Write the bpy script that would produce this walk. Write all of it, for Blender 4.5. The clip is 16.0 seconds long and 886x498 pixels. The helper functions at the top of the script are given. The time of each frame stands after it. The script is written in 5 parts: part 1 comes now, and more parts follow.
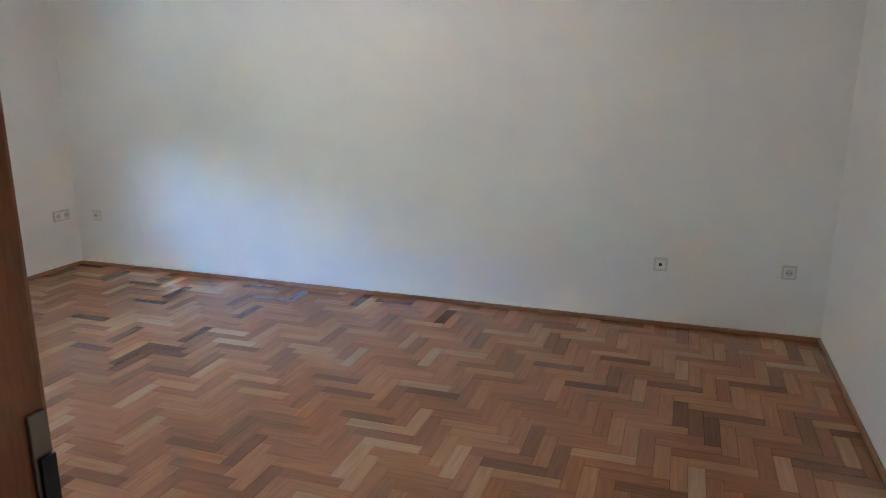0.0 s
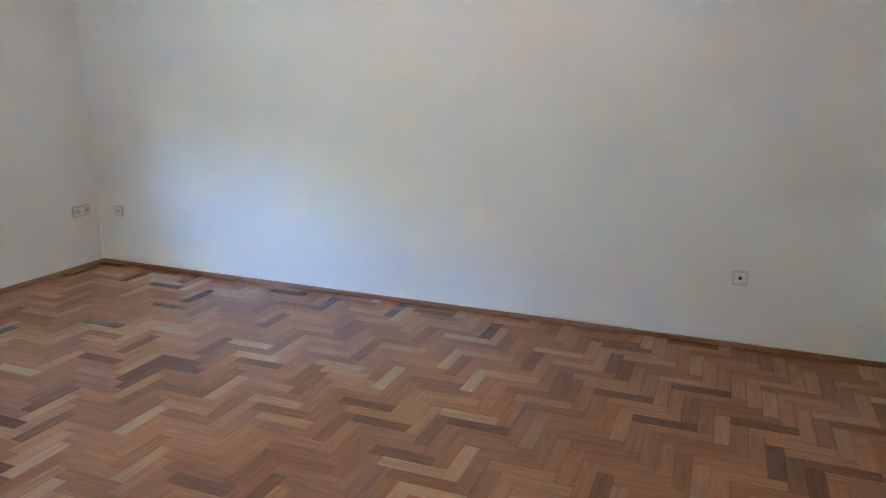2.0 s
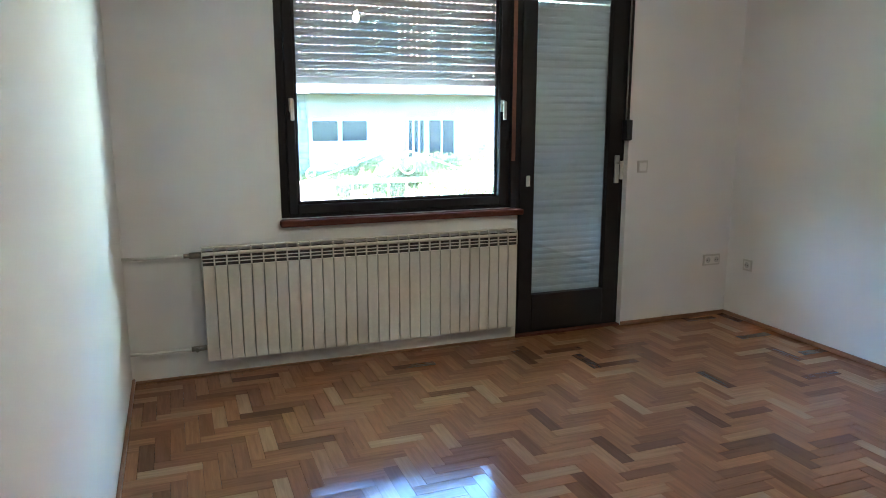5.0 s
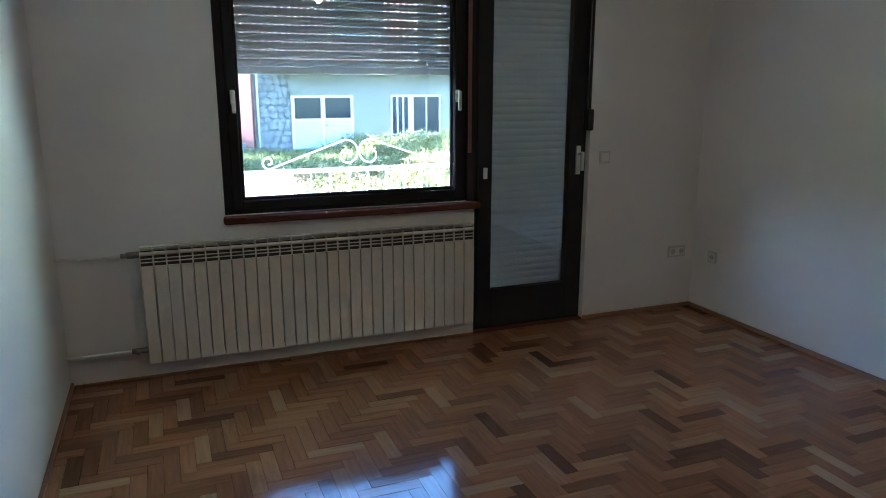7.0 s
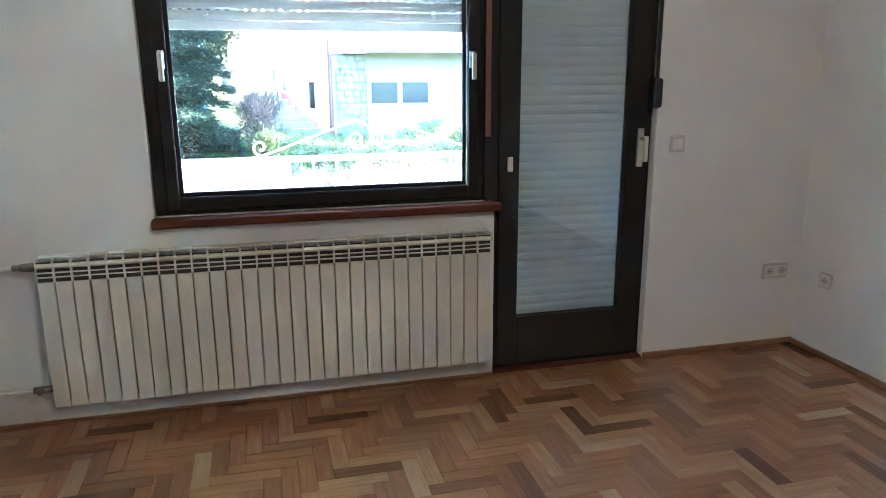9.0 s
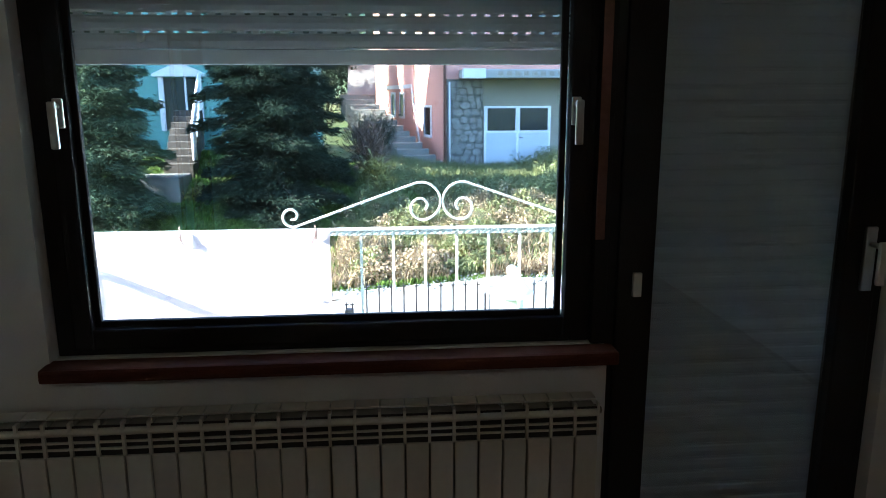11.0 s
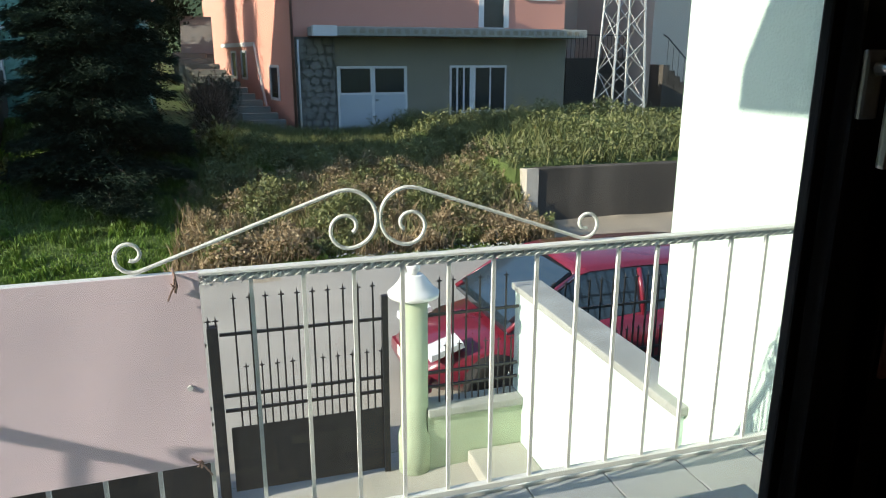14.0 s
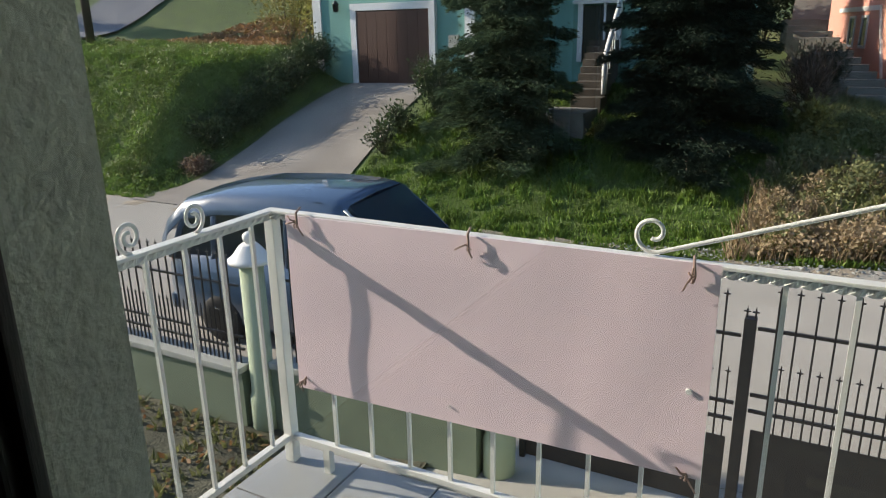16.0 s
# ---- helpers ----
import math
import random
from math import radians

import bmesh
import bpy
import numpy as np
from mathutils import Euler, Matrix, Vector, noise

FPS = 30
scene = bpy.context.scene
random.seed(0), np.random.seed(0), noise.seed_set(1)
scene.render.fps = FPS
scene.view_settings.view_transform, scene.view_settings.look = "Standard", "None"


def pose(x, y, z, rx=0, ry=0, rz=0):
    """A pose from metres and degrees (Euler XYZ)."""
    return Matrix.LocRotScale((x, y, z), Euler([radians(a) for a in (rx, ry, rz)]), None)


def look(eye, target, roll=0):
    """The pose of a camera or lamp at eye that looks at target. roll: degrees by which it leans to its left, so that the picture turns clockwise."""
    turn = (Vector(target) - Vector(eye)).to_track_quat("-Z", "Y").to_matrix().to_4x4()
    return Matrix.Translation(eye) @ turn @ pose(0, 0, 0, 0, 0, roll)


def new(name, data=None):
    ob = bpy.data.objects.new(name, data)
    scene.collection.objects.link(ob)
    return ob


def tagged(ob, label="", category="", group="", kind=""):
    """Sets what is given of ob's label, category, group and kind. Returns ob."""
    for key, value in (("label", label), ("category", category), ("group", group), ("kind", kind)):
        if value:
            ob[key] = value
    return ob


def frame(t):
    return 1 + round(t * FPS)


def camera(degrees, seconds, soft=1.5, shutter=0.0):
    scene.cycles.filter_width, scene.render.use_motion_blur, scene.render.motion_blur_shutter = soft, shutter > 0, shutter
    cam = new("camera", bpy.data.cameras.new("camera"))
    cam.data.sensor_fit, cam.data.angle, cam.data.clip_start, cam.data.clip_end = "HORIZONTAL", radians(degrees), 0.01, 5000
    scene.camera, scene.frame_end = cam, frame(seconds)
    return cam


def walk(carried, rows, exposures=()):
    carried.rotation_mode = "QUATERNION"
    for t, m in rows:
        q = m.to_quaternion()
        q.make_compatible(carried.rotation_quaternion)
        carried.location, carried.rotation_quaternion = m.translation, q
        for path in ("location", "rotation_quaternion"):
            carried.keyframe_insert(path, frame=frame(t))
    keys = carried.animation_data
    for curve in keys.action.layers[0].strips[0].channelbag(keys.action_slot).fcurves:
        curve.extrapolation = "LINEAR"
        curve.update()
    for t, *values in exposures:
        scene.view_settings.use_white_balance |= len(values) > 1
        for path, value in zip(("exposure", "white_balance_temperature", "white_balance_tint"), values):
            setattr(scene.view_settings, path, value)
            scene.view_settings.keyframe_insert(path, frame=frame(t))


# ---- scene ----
cam = camera(64.0, 16.0, soft=0.8, shutter=0.08)

PATH = [
    (0, (-4.356, -4.576, 1.513), (-2.518, -3.955, 1.031), 0.1),
    (0.5, (-4.254, -4.528, 1.502), (-2.374, -4.074, 0.992), 0.5),
    (1, (-4.134, -4.489, 1.473), (-2.215, -4.269, 0.957), 0.1),
    (1.5, (-4.051, -4.411, 1.458), (-2.154, -4.074, 0.923), 0.6),
    (2, (-3.919, -4.37, 1.453), (-2.119, -3.652, 0.959), 0.3),
    (2.5, (-3.759, -4.237, 1.423), (-2.181, -3.105, 0.945), -0.3),
    (3, (-3.865, -4.244, 1.405), (-2.527, -2.824, 0.964), -0.9),
    (3.5, (-3.854, -4.207, 1.501), (-2.74, -2.603, 1.07), -0.5),
    (4, (-3.866, -4.235, 1.471), (-2.944, -2.507, 1.067), -1.3),
    (4.5, (-3.873, -4.135, 1.473), (-3.177, -2.297, 1.103), -0.1),
    (6.8, (-3.6, -4.12, 1.59), (-2.892, -2.293, 1.184), 0.7),
    (7, (-3.581, -4.065, 1.587), (-2.866, -2.251, 1.143), 0.0),
    (7.5, (-3.432, -3.873, 1.437), (-2.617, -2.104, 0.981), 0.0),
    (8, (-3.232, -3.669, 1.427), (-2.387, -1.926, 0.929), -1.4),
    (8.5, (-2.973, -3.445, 1.420), (-2.368, -1.588, 0.989), 0.2),
    (9, (-2.827, -3.168, 1.474), (-2.347, -1.286, 0.995), -0.3),
    (9.5, (-2.660, -2.831, 1.528), (-2.208, -0.920, 1.149), -0.7),
    (10, (-2.561, -2.466, 1.578), (-2.297, -0.531, 1.146), -1.1),
    (10.2, (-2.482, -2.355, 1.577), (-2.295, -0.402, 1.187), 0.1),
    (12.3, (-2.351, -1.108, 1.57), (-2.203, 0.821, 1.064), -0.2),
    (12.5, (-2.369, -1.025, 1.57), (-2.21, 0.901, 1.055), -0.0),
    (13, (-2.454, -0.767, 1.568), (-2.07, 1.129, 1.058), 0.2),
    (13.3, (-2.528, -0.667, 1.589), (-2.015, 1.198, 1.079), -1.1),
    (13.5, (-2.545, -0.637, 1.576), (-1.975, 1.213, 1.073), -0.1),
    (13.8, (-2.546, -0.596, 1.551), (-1.961, 1.246, 1.035), 0.4),
    (14, (-2.546, -0.592, 1.565), (-1.982, 1.255, 1.044), 0.1),
    (14.5, (-2.526, -0.473, 1.541), (-2.272, 1.435, 0.995), -0.7),
    (15, (-2.477, -0.341, 1.544), (-2.727, 1.564, 0.988), -0.5),
    (15.5, (-2.471, -0.297, 1.539), (-3.17, 1.484, 0.957), -0.8),
    (16, (-2.475, -0.306, 1.532), (-3.379, 1.379, 0.947), -1.1),
]
EXPOSURES = [(0, 6.9, 5280, 10), (1, 7.15, 5280, 10), (2, 7.05, 5230, 10), (3.5, 6.78, 5400, 9), (4.5, 6.68, 5550, 9), (6.8, 5.2, 5350, 10), (7.2, 5.45, 5400, 11), (7.5, 6.15, 5450, 12), (8, 6.5, 5400, 11), (9.2, 6.63, 5350, 11), (10.2, 5.13, 5300, 10), (12.3, 2.4, 6350, 11), (12.6, 2.3, 6350, 11), (13.3, 1.7, 6500, 11), (14, 1.4, 6750, 11), (14.5, 1.1, 6850, 12), (15, 1.09, 7050, 16), (16, 1.22, 7100, 17)]
walk(cam, [(t, look(eye, target, roll)) for t, eye, target, roll in PATH], EXPOSURES)

# ---- world, sun, exposure ----
SUN_DIR = Vector((1.0, 0.19, -0.44)).normalized()
world = bpy.data.worlds.new("world")
scene.world = world
world.use_nodes = True
wn = world.node_tree.nodes
sky = wn.new("ShaderNodeTexSky")
sky.sky_type = "NISHITA"
sky.sun_disc = False
sky.dust_density, sky.ozone_density = 1.3, 4.5
sky.sun_elevation = math.asin(-SUN_DIR.z)
sky.sun_rotation = math.atan2(-SUN_DIR.x, -SUN_DIR.y)
world.node_tree.links.new(sky.outputs[0], wn["Background"].inputs[0])
wn["Background"].inputs[1].default_value = 0.13
sun_data = bpy.data.lights.new("sun", "SUN")
sun_data.energy, sun_data.angle, sun_data.color = 3.3, radians(0.53), (1.0, 0.92, 0.80)
sun = new("sun", sun_data)
sun.rotation_mode = "QUATERNION"
sun.rotation_quaternion = SUN_DIR.to_track_quat("-Z", "Y")
sun.location = (-20, -5, 15)
bulb_data = bpy.data.lights.new("bulb_light", "POINT")
bulb_data.energy, bulb_data.color, bulb_data.shadow_soft_size = 0.03, (1.0, 0.80, 0.58), 0.035
bulb_light = new("bulb_light", bulb_data)
bulb_light.location = (-2.1, -2.75, 2.40)


# ---- materials ----
def mat(name, col, rough=0.6, var=0.12, scale=3.0, bump=0.15, fine=60.0, metal=0.0, col2=None, coat=0.0, stretch=(1, 1, 1), spread=0.5, depth=0.004):
    m = bpy.data.materials.new(name)
    m.use_nodes = True
    n, l = m.node_tree.nodes, m.node_tree.links
    p = n["Principled BSDF"]
    tc = n.new("ShaderNodeTexCoord")
    mp = n.new("ShaderNodeMapping")
    mp.inputs["Scale"].default_value = stretch
    l.new(tc.outputs["Object"], mp.inputs[0])
    a = n.new("ShaderNodeTexNoise")
    a.inputs["Scale"].default_value, a.inputs["Detail"].default_value = scale, 6
    b = n.new("ShaderNodeTexNoise")
    b.inputs["Scale"].default_value, b.inputs["Detail"].default_value = fine, 4
    l.new(mp.outputs[0], a.inputs[0])
    l.new(mp.outputs[0], b.inputs[0])
    mix = n.new("ShaderNodeMixRGB")
    c1 = tuple(c * (1 - var) for c in col)
    c2 = col2 or tuple(min(1, c * (1 + var)) for c in col)
    mix.inputs[1].default_value, mix.inputs[2].default_value = (*c1, 1), (*c2, 1)
    ramp = n.new("ShaderNodeValToRGB")
    ramp.color_ramp.elements[0].position, ramp.color_ramp.elements[1].position = 0.5 - spread / 2, 0.5 + spread / 2
    l.new(a.outputs[0], ramp.inputs[0])
    l.new(ramp.outputs[0], mix.inputs[0])
    m2 = n.new("ShaderNodeMixRGB")
    m2.blend_type = "MULTIPLY"
    m2.inputs[0].default_value = min(1.0, var * 2.5)
    r2 = n.new("ShaderNodeMapRange")
    r2.inputs[1].default_value, r2.inputs[2].default_value, r2.inputs[3].default_value, r2.inputs[4].default_value = 0.3, 0.7, 0.65, 1.1
    l.new(b.outputs[0], r2.inputs[0])
    l.new(mix.outputs[0], m2.inputs[1])
    l.new(r2.outputs[0], m2.inputs[2])
    l.new(m2.outputs[0], p.inputs["Base Color"])
    rr = n.new("ShaderNodeMapRange")
    rr.inputs[3].default_value, rr.inputs[4].default_value = max(0.02, rough - 0.08), min(1, rough + 0.08)
    l.new(a.outputs[0], rr.inputs[0])
    l.new(rr.outputs[0], p.inputs["Roughness"])
    p.inputs["Metallic"].default_value = metal
    p.inputs["Coat Weight"].default_value = coat
    p.inputs["Coat Roughness"].default_value = 0.05
    if bump:
        bp = n.new("ShaderNodeBump")
        bp.inputs["Strength"].default_value, bp.inputs["Distance"].default_value = bump, depth
        l.new(b.outputs[0], bp.inputs["Height"])
        l.new(bp.outputs[0], p.inputs["Normal"])
    return m


def glass_mat(name, tint=(0.93, 0.96, 0.95)):
    m = bpy.data.materials.new(name)
    m.use_nodes = True
    n, l = m.node_tree.nodes, m.node_tree.links
    n.remove(n["Principled BSDF"])
    t, g, lw, mx = n.new("ShaderNodeBsdfTransparent"), n.new("ShaderNodeBsdfGlossy"), n.new("ShaderNodeLayerWeight"), n.new("ShaderNodeMixShader")
    t.inputs[0].default_value, g.inputs["Roughness"].default_value = (*tint, 1), 0.0
    pw, mr = n.new("ShaderNodeMath"), n.new("ShaderNodeMapRange")
    pw.operation, pw.inputs[1].default_value = "POWER", 4.5
    mr.inputs[3].default_value, mr.inputs[4].default_value = 0.11, 0.92
    l.new(lw.outputs["Facing"], pw.inputs[0])
    l.new(pw.outputs[0], mr.inputs[0])
    l.new(mr.outputs[0], mx.inputs[0])
    l.new(t.outputs[0], mx.inputs[1])
    l.new(g.outputs[0], mx.inputs[2])
    l.new(mx.outputs[0], n["Material Output"].inputs[0])
    return m


def parquet_mat(name, per_island):
    """Oak and beech blocks, each with its own tone, and grain along the block."""
    m = bpy.data.materials.new(name)
    m.use_nodes = True
    n, l = m.node_tree.nodes, m.node_tree.links
    p = n["Principled BSDF"]
    if per_island:
        rnd = n.new("ShaderNodeNewGeometry").outputs["Random Per Island"]
    else:
        rnd = n.new("ShaderNodeObjectInfo").outputs["Random"]
    ramp = n.new("ShaderNodeValToRGB")
    e = ramp.color_ramp.elements
    e[0].position, e[0].color = 0.0, (0.13, 0.058, 0.030, 1)
    e[1].position, e[1].color = 1.0, (0.42, 0.245, 0.125, 1)
    for pos, c in ((0.10, (0.21, 0.088, 0.040)), (0.24, (0.265, 0.112, 0.048)), (0.7, (0.325, 0.146, 0.062)), (0.92, (0.37, 0.185, 0.085))):
        k = e.new(pos)
        k.color = (*c, 1)
    l.new(rnd, ramp.inputs[0])
    uv = n.new("ShaderNodeUVMap")
    uv.uv_map = "uv"
    off = n.new("ShaderNodeVectorMath")
    off.operation = "MULTIPLY_ADD"
    off.inputs[1].default_value = (1, 1, 1)
    l.new(uv.outputs[0], off.inputs[0])
    sc = n.new("ShaderNodeMath")
    sc.operation = "MULTIPLY"
    sc.inputs[1].default_value = 57.0
    l.new(rnd, sc.inputs[0])
    l.new(sc.outputs[0], off.inputs[2])
    mp = n.new("ShaderNodeMapping")
    mp.inputs["Scale"].default_value = (5, 60, 1)
    l.new(off.outputs[0], mp.inputs[0])
    g = n.new("ShaderNodeTexNoise")
    g.inputs["Scale"].default_value, g.inputs["Detail"].default_value, g.inputs["Distortion"].default_value = 1.0, 5, 0.6
    l.new(mp.outputs[0], g.inputs[0])
    r2 = n.new("ShaderNodeMapRange")
    r2.inputs[1].default_value, r2.inputs[2].default_value, r2.inputs[3].default_value, r2.inputs[4].default_value = 0.3, 0.7, 0.80, 1.10
    l.new(g.outputs[0], r2.inputs[0])
    mul = n.new("ShaderNodeMixRGB")
    mul.blend_type, mul.inputs[0].default_value = "MULTIPLY", 1.0
    l.new(ramp.outputs[0], mul.inputs[1])
    l.new(r2.outputs[0], mul.inputs[2])
    l.new(mul.outputs[0], p.inputs["Base Color"])
    tc = n.new("ShaderNodeNewGeometry")
    w = n.new("ShaderNodeTexNoise")
    w.inputs["Scale"].default_value, w.inputs["Detail"].default_value = 9.0, 3
    l.new(tc.outputs["Position"], w.inputs[0])
    rr = n.new("ShaderNodeMapRange")
    rr.inputs[3].default_value, rr.inputs[4].default_value = 0.07, 0.15
    l.new(w.outputs[0], rr.inputs[0])
    l.new(rr.outputs[0], p.inputs["Roughness"])
    add = n.new("ShaderNodeMath")
    add.operation = "MULTIPLY_ADD"
    add.inputs[1].default_value = 0.25
    l.new(g.outputs[0], add.inputs[0])
    l.new(w.outputs[0], add.inputs[2])
    bp = n.new("ShaderNodeBump")
    bp.inputs["Strength"].default_value, bp.inputs["Distance"].default_value = 0.22, 0.003
    l.new(add.outputs[0], bp.inputs["Height"])
    l.new(bp.outputs[0], p.inputs["Normal"])
    return m


def leaf_mat(name, c1, c2, rough=0.6):
    m = bpy.data.materials.new(name)
    m.use_nodes = True
    n, l = m.node_tree.nodes, m.node_tree.links
    p = n["Principled BSDF"]
    g = n.new("ShaderNodeNewGeometry")
    ramp = n.new("ShaderNodeValToRGB")
    ramp.color_ramp.elements[0].color, ramp.color_ramp.elements[1].color = (*c1, 1), (*c2, 1)
    l.new(g.outputs["Random Per Island"], ramp.inputs[0])
    ns = n.new("ShaderNodeTexNoise")
    ns.inputs["Scale"].default_value = 1.3
    l.new(g.outputs["Position"], ns.inputs[0])
    mr = n.new("ShaderNodeMapRange")
    mr.inputs[1].default_value, mr.inputs[2].default_value, mr.inputs[3].default_value, mr.inputs[4].default_value = 0.3, 0.7, 0.7, 1.25
    l.new(ns.outputs[0], mr.inputs[0])
    mul = n.new("ShaderNodeMixRGB")
    mul.blend_type, mul.inputs[0].default_value = "MULTIPLY", 1.0
    l.new(ramp.outputs[0], mul.inputs[1])
    l.new(mr.outputs[0], mul.inputs[2])
    l.new(mul.outputs[0], p.inputs["Base Color"])
    p.inputs["Roughness"].default_value = rough
    p.inputs["Specular IOR Level"].default_value = 0.5 if rough < 0.8 else 0.15
    tr = n.new("ShaderNodeBsdfTranslucent")
    l.new(mul.outputs[0], tr.inputs[0])
    mx = n.new("ShaderNodeMixShader")
    mx.inputs[0].default_value = 0.3
    l.new(p.outputs[0], mx.inputs[1])
    l.new(tr.outputs[0], mx.inputs[2])
    l.new(mx.outputs[0], n["Material Output"].inputs[0])
    return m


def glow_mat(name, col, strength):
    m = bpy.data.materials.new(name)
    m.use_nodes = True
    p = m.node_tree.nodes["Principled BSDF"]
    p.inputs["Emission Color"].default_value, p.inputs["Emission Strength"].default_value = (*col, 1), strength
    return m


def let_through(m, share):
    """Thin plastic that passes some light."""
    n, l = m.node_tree.nodes, m.node_tree.links
    p = n["Principled BSDF"]
    tr, mx = n.new("ShaderNodeBsdfTranslucent"), n.new("ShaderNodeMixShader")
    tr.inputs[0].default_value = (0.75, 0.8, 0.8, 1)
    mx.inputs[0].default_value = share
    l.new(p.outputs[0], mx.inputs[1])
    l.new(tr.outputs[0], mx.inputs[2])
    l.new(mx.outputs[0], n["Material Output"].inputs[0])
    return m


M = {}
M["wall"] = mat("white_wall_paint", (0.78, 0.772, 0.745), 0.75, 0.025, 1.2, 0.12, 160)
M["ceiling"] = mat("ceiling_paint", (0.8, 0.79, 0.76), 0.8, 0.02, 1.0, 0.1, 120)
M["screed"] = mat("dark_joint", (0.17, 0.085, 0.042), 0.8, 0.2)
M["parquet"] = parquet_mat("parquet_block", False)
M["parquet_far"] = parquet_mat("parquet_rest", True)
M["skirt"] = mat("skirting_wood", (0.30, 0.15, 0.072), 0.4, 0.2, 6, 0.1, 90, stretch=(1, 1, 6))
M["frame"] = mat("dark_stained_wood", (0.008, 0.0065, 0.0065), 0.7, 0.3, 5, 0.12, 80, stretch=(6, 6, 1))
M["sill"] = mat("red_brown_wood", (0.13, 0.043, 0.027), 0.7, 0.25, 5, 0.1, 90, stretch=(1, 8, 8))
M["sill"].node_tree.nodes["Principled BSDF"].inputs["Specular IOR Level"].default_value = 0.1
M["strap"] = mat("brown_strap", (0.20, 0.085, 0.055), 0.7, 0.2)
M["glass"] = glass_mat("window_glass")
M["slat"] = let_through(mat("grey_plastic_slat", (0.56, 0.60, 0.60), 0.45, 0.06, 4, 0.05, 60), 0.06)
M["slat_end"] = mat("pale_end_bar", (0.66, 0.69, 0.69), 0.4, 0.05, 4, 0.05, 60)
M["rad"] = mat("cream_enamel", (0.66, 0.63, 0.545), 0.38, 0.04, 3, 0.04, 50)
# the same cream enamel, darkened as the shade between front panels
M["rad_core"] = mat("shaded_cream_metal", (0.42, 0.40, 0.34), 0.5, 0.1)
# near-black for the painted shade inside the grille slots, and for the brackets
M["rad_dark"] = mat("outlet_shade_and_bracket_dark", (0.035, 0.032, 0.028), 0.5, 0.2, 8, 0.1)
M["pipe"] = mat("white_pipe_paint", (0.7, 0.69, 0.65), 0.45, 0.05)
M["brass"] = mat("dull_valve_metal", (0.30, 0.28, 0.24), 0.35, 0.2, metal=0.9)
M["white_plastic"] = mat("white_plastic", (0.74, 0.73, 0.69), 0.35, 0.03, 6, 0.03)
# white plastic toned down: shadow outline of the plates, shaded side of the thermostat
M["socket_plate"] = mat("shade_toned_plate_plastic", (0.58, 0.565, 0.52), 0.4, 0.04, 6, 0.03)
M["grey_plastic"] = mat("grey_plastic", (0.52, 0.52, 0.50), 0.4, 0.06)
M["black_plastic"] = mat("black_plastic", (0.012, 0.012, 0.013), 0.4, 0.1)
M["dark_display"] = mat("dark_green_display", (0.05, 0.07, 0.045), 0.3, 0.1)
M["steel"] = mat("brushed_metal", (0.62, 0.62, 0.60), 0.28, 0.08, metal=0.9)
M["door_wood"] = mat("orange_brown_wood", (0.40, 0.155, 0.055), 0.35, 0.22, 4, 0.1, 70, stretch=(7, 7, 1))
M["render_green"] = mat("pale_green_render", (0.63, 0.77, 0.68), 0.85, 0.06, 2, 0.8, 70, depth=0.01)
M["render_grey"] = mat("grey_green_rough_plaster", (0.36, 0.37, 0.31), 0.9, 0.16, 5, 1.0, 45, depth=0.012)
M["tile"] = mat("grey_floor_tile", (0.36, 0.37, 0.37), 0.4, 0.1, 5, 0.1)
M["grout"] = mat("grout", (0.22, 0.22, 0.21), 0.9, 0.15)
M["rail"] = mat("white_iron_paint", (0.76, 0.76, 0.73), 0.4, 0.06, 9, 0.25, 140)
M["banner"] = mat("faded_pink_board", (0.87, 0.69, 0.75), 0.55, 0.03, 3, 0.12, 30, stretch=(3, 1, 0.6), depth=0.003)
M["cord"] = mat("twine", (0.36, 0.24, 0.20), 0.9, 0.25)
M["iron"] = mat("black_iron", (0.016, 0.017, 0.02), 0.45, 0.25, 8, 0.15)
M["pillar"] = mat("sage_green_render", (0.41, 0.48, 0.34), 0.8, 0.1, 3, 0.3, 60)
# darker copy of the sage render: shade on the left garden walls, in the colour
M["shaded_sage_render"] = mat("sage_render_toned_for_shade", (0.17, 0.21, 0.145), 0.85, 0.15, 3, 0.3, 60)
M["cap"] = mat("white_cast_stone", (0.74, 0.74, 0.72), 0.6, 0.06, 6, 0.2)
M["coping"] = mat("weathered_coping", (0.36, 0.37, 0.34), 0.85, 0.18, 5, 0.4)
M["concrete"] = mat("worn_concrete", (0.40, 0.385, 0.34), 0.9, 0.16, 1.2, 0.4, 40)
# broad darker and paler patches over the drive
M["drive"] = mat("mottled_drive_concrete", (0.235, 0.205, 0.175), 0.92, 0.22, 0.55, 0.5, 14, col2=(0.42, 0.38, 0.33), depth=0.01)
M["old_concrete"] = mat("dark_streaked_concrete", (0.045, 0.039, 0.031), 0.9, 0.3, 1.5, 0.5, 30, col2=(0.12, 0.103, 0.084), stretch=(1, 1, 0.35))
M["asphalt"] = mat("pale_worn_asphalt", (0.37, 0.345, 0.30), 0.92, 0.14, 0.9, 0.4, 60)
M["back_asphalt"] = mat("grey_side_road_asphalt", (0.16, 0.165, 0.175), 0.9, 0.15, 0.8, 0.4, 50)
M["dirt"] = mat("sandy_verge_dirt", (0.36, 0.30, 0.22), 0.95, 0.25, 2.0, 0.8, 25, depth=0.03)
M["soil"] = mat("garden_soil", (0.065, 0.068, 0.038), 0.95, 0.35, 2.5, 0.9, 30, col2=(0.15, 0.145, 0.10), depth=0.03)
M["ground"] = mat("meadow_ground", (0.06, 0.10, 0.02), 0.95, 0.35, 1.6, 0.9, 14, col2=(0.15, 0.21, 0.05), depth=0.05)
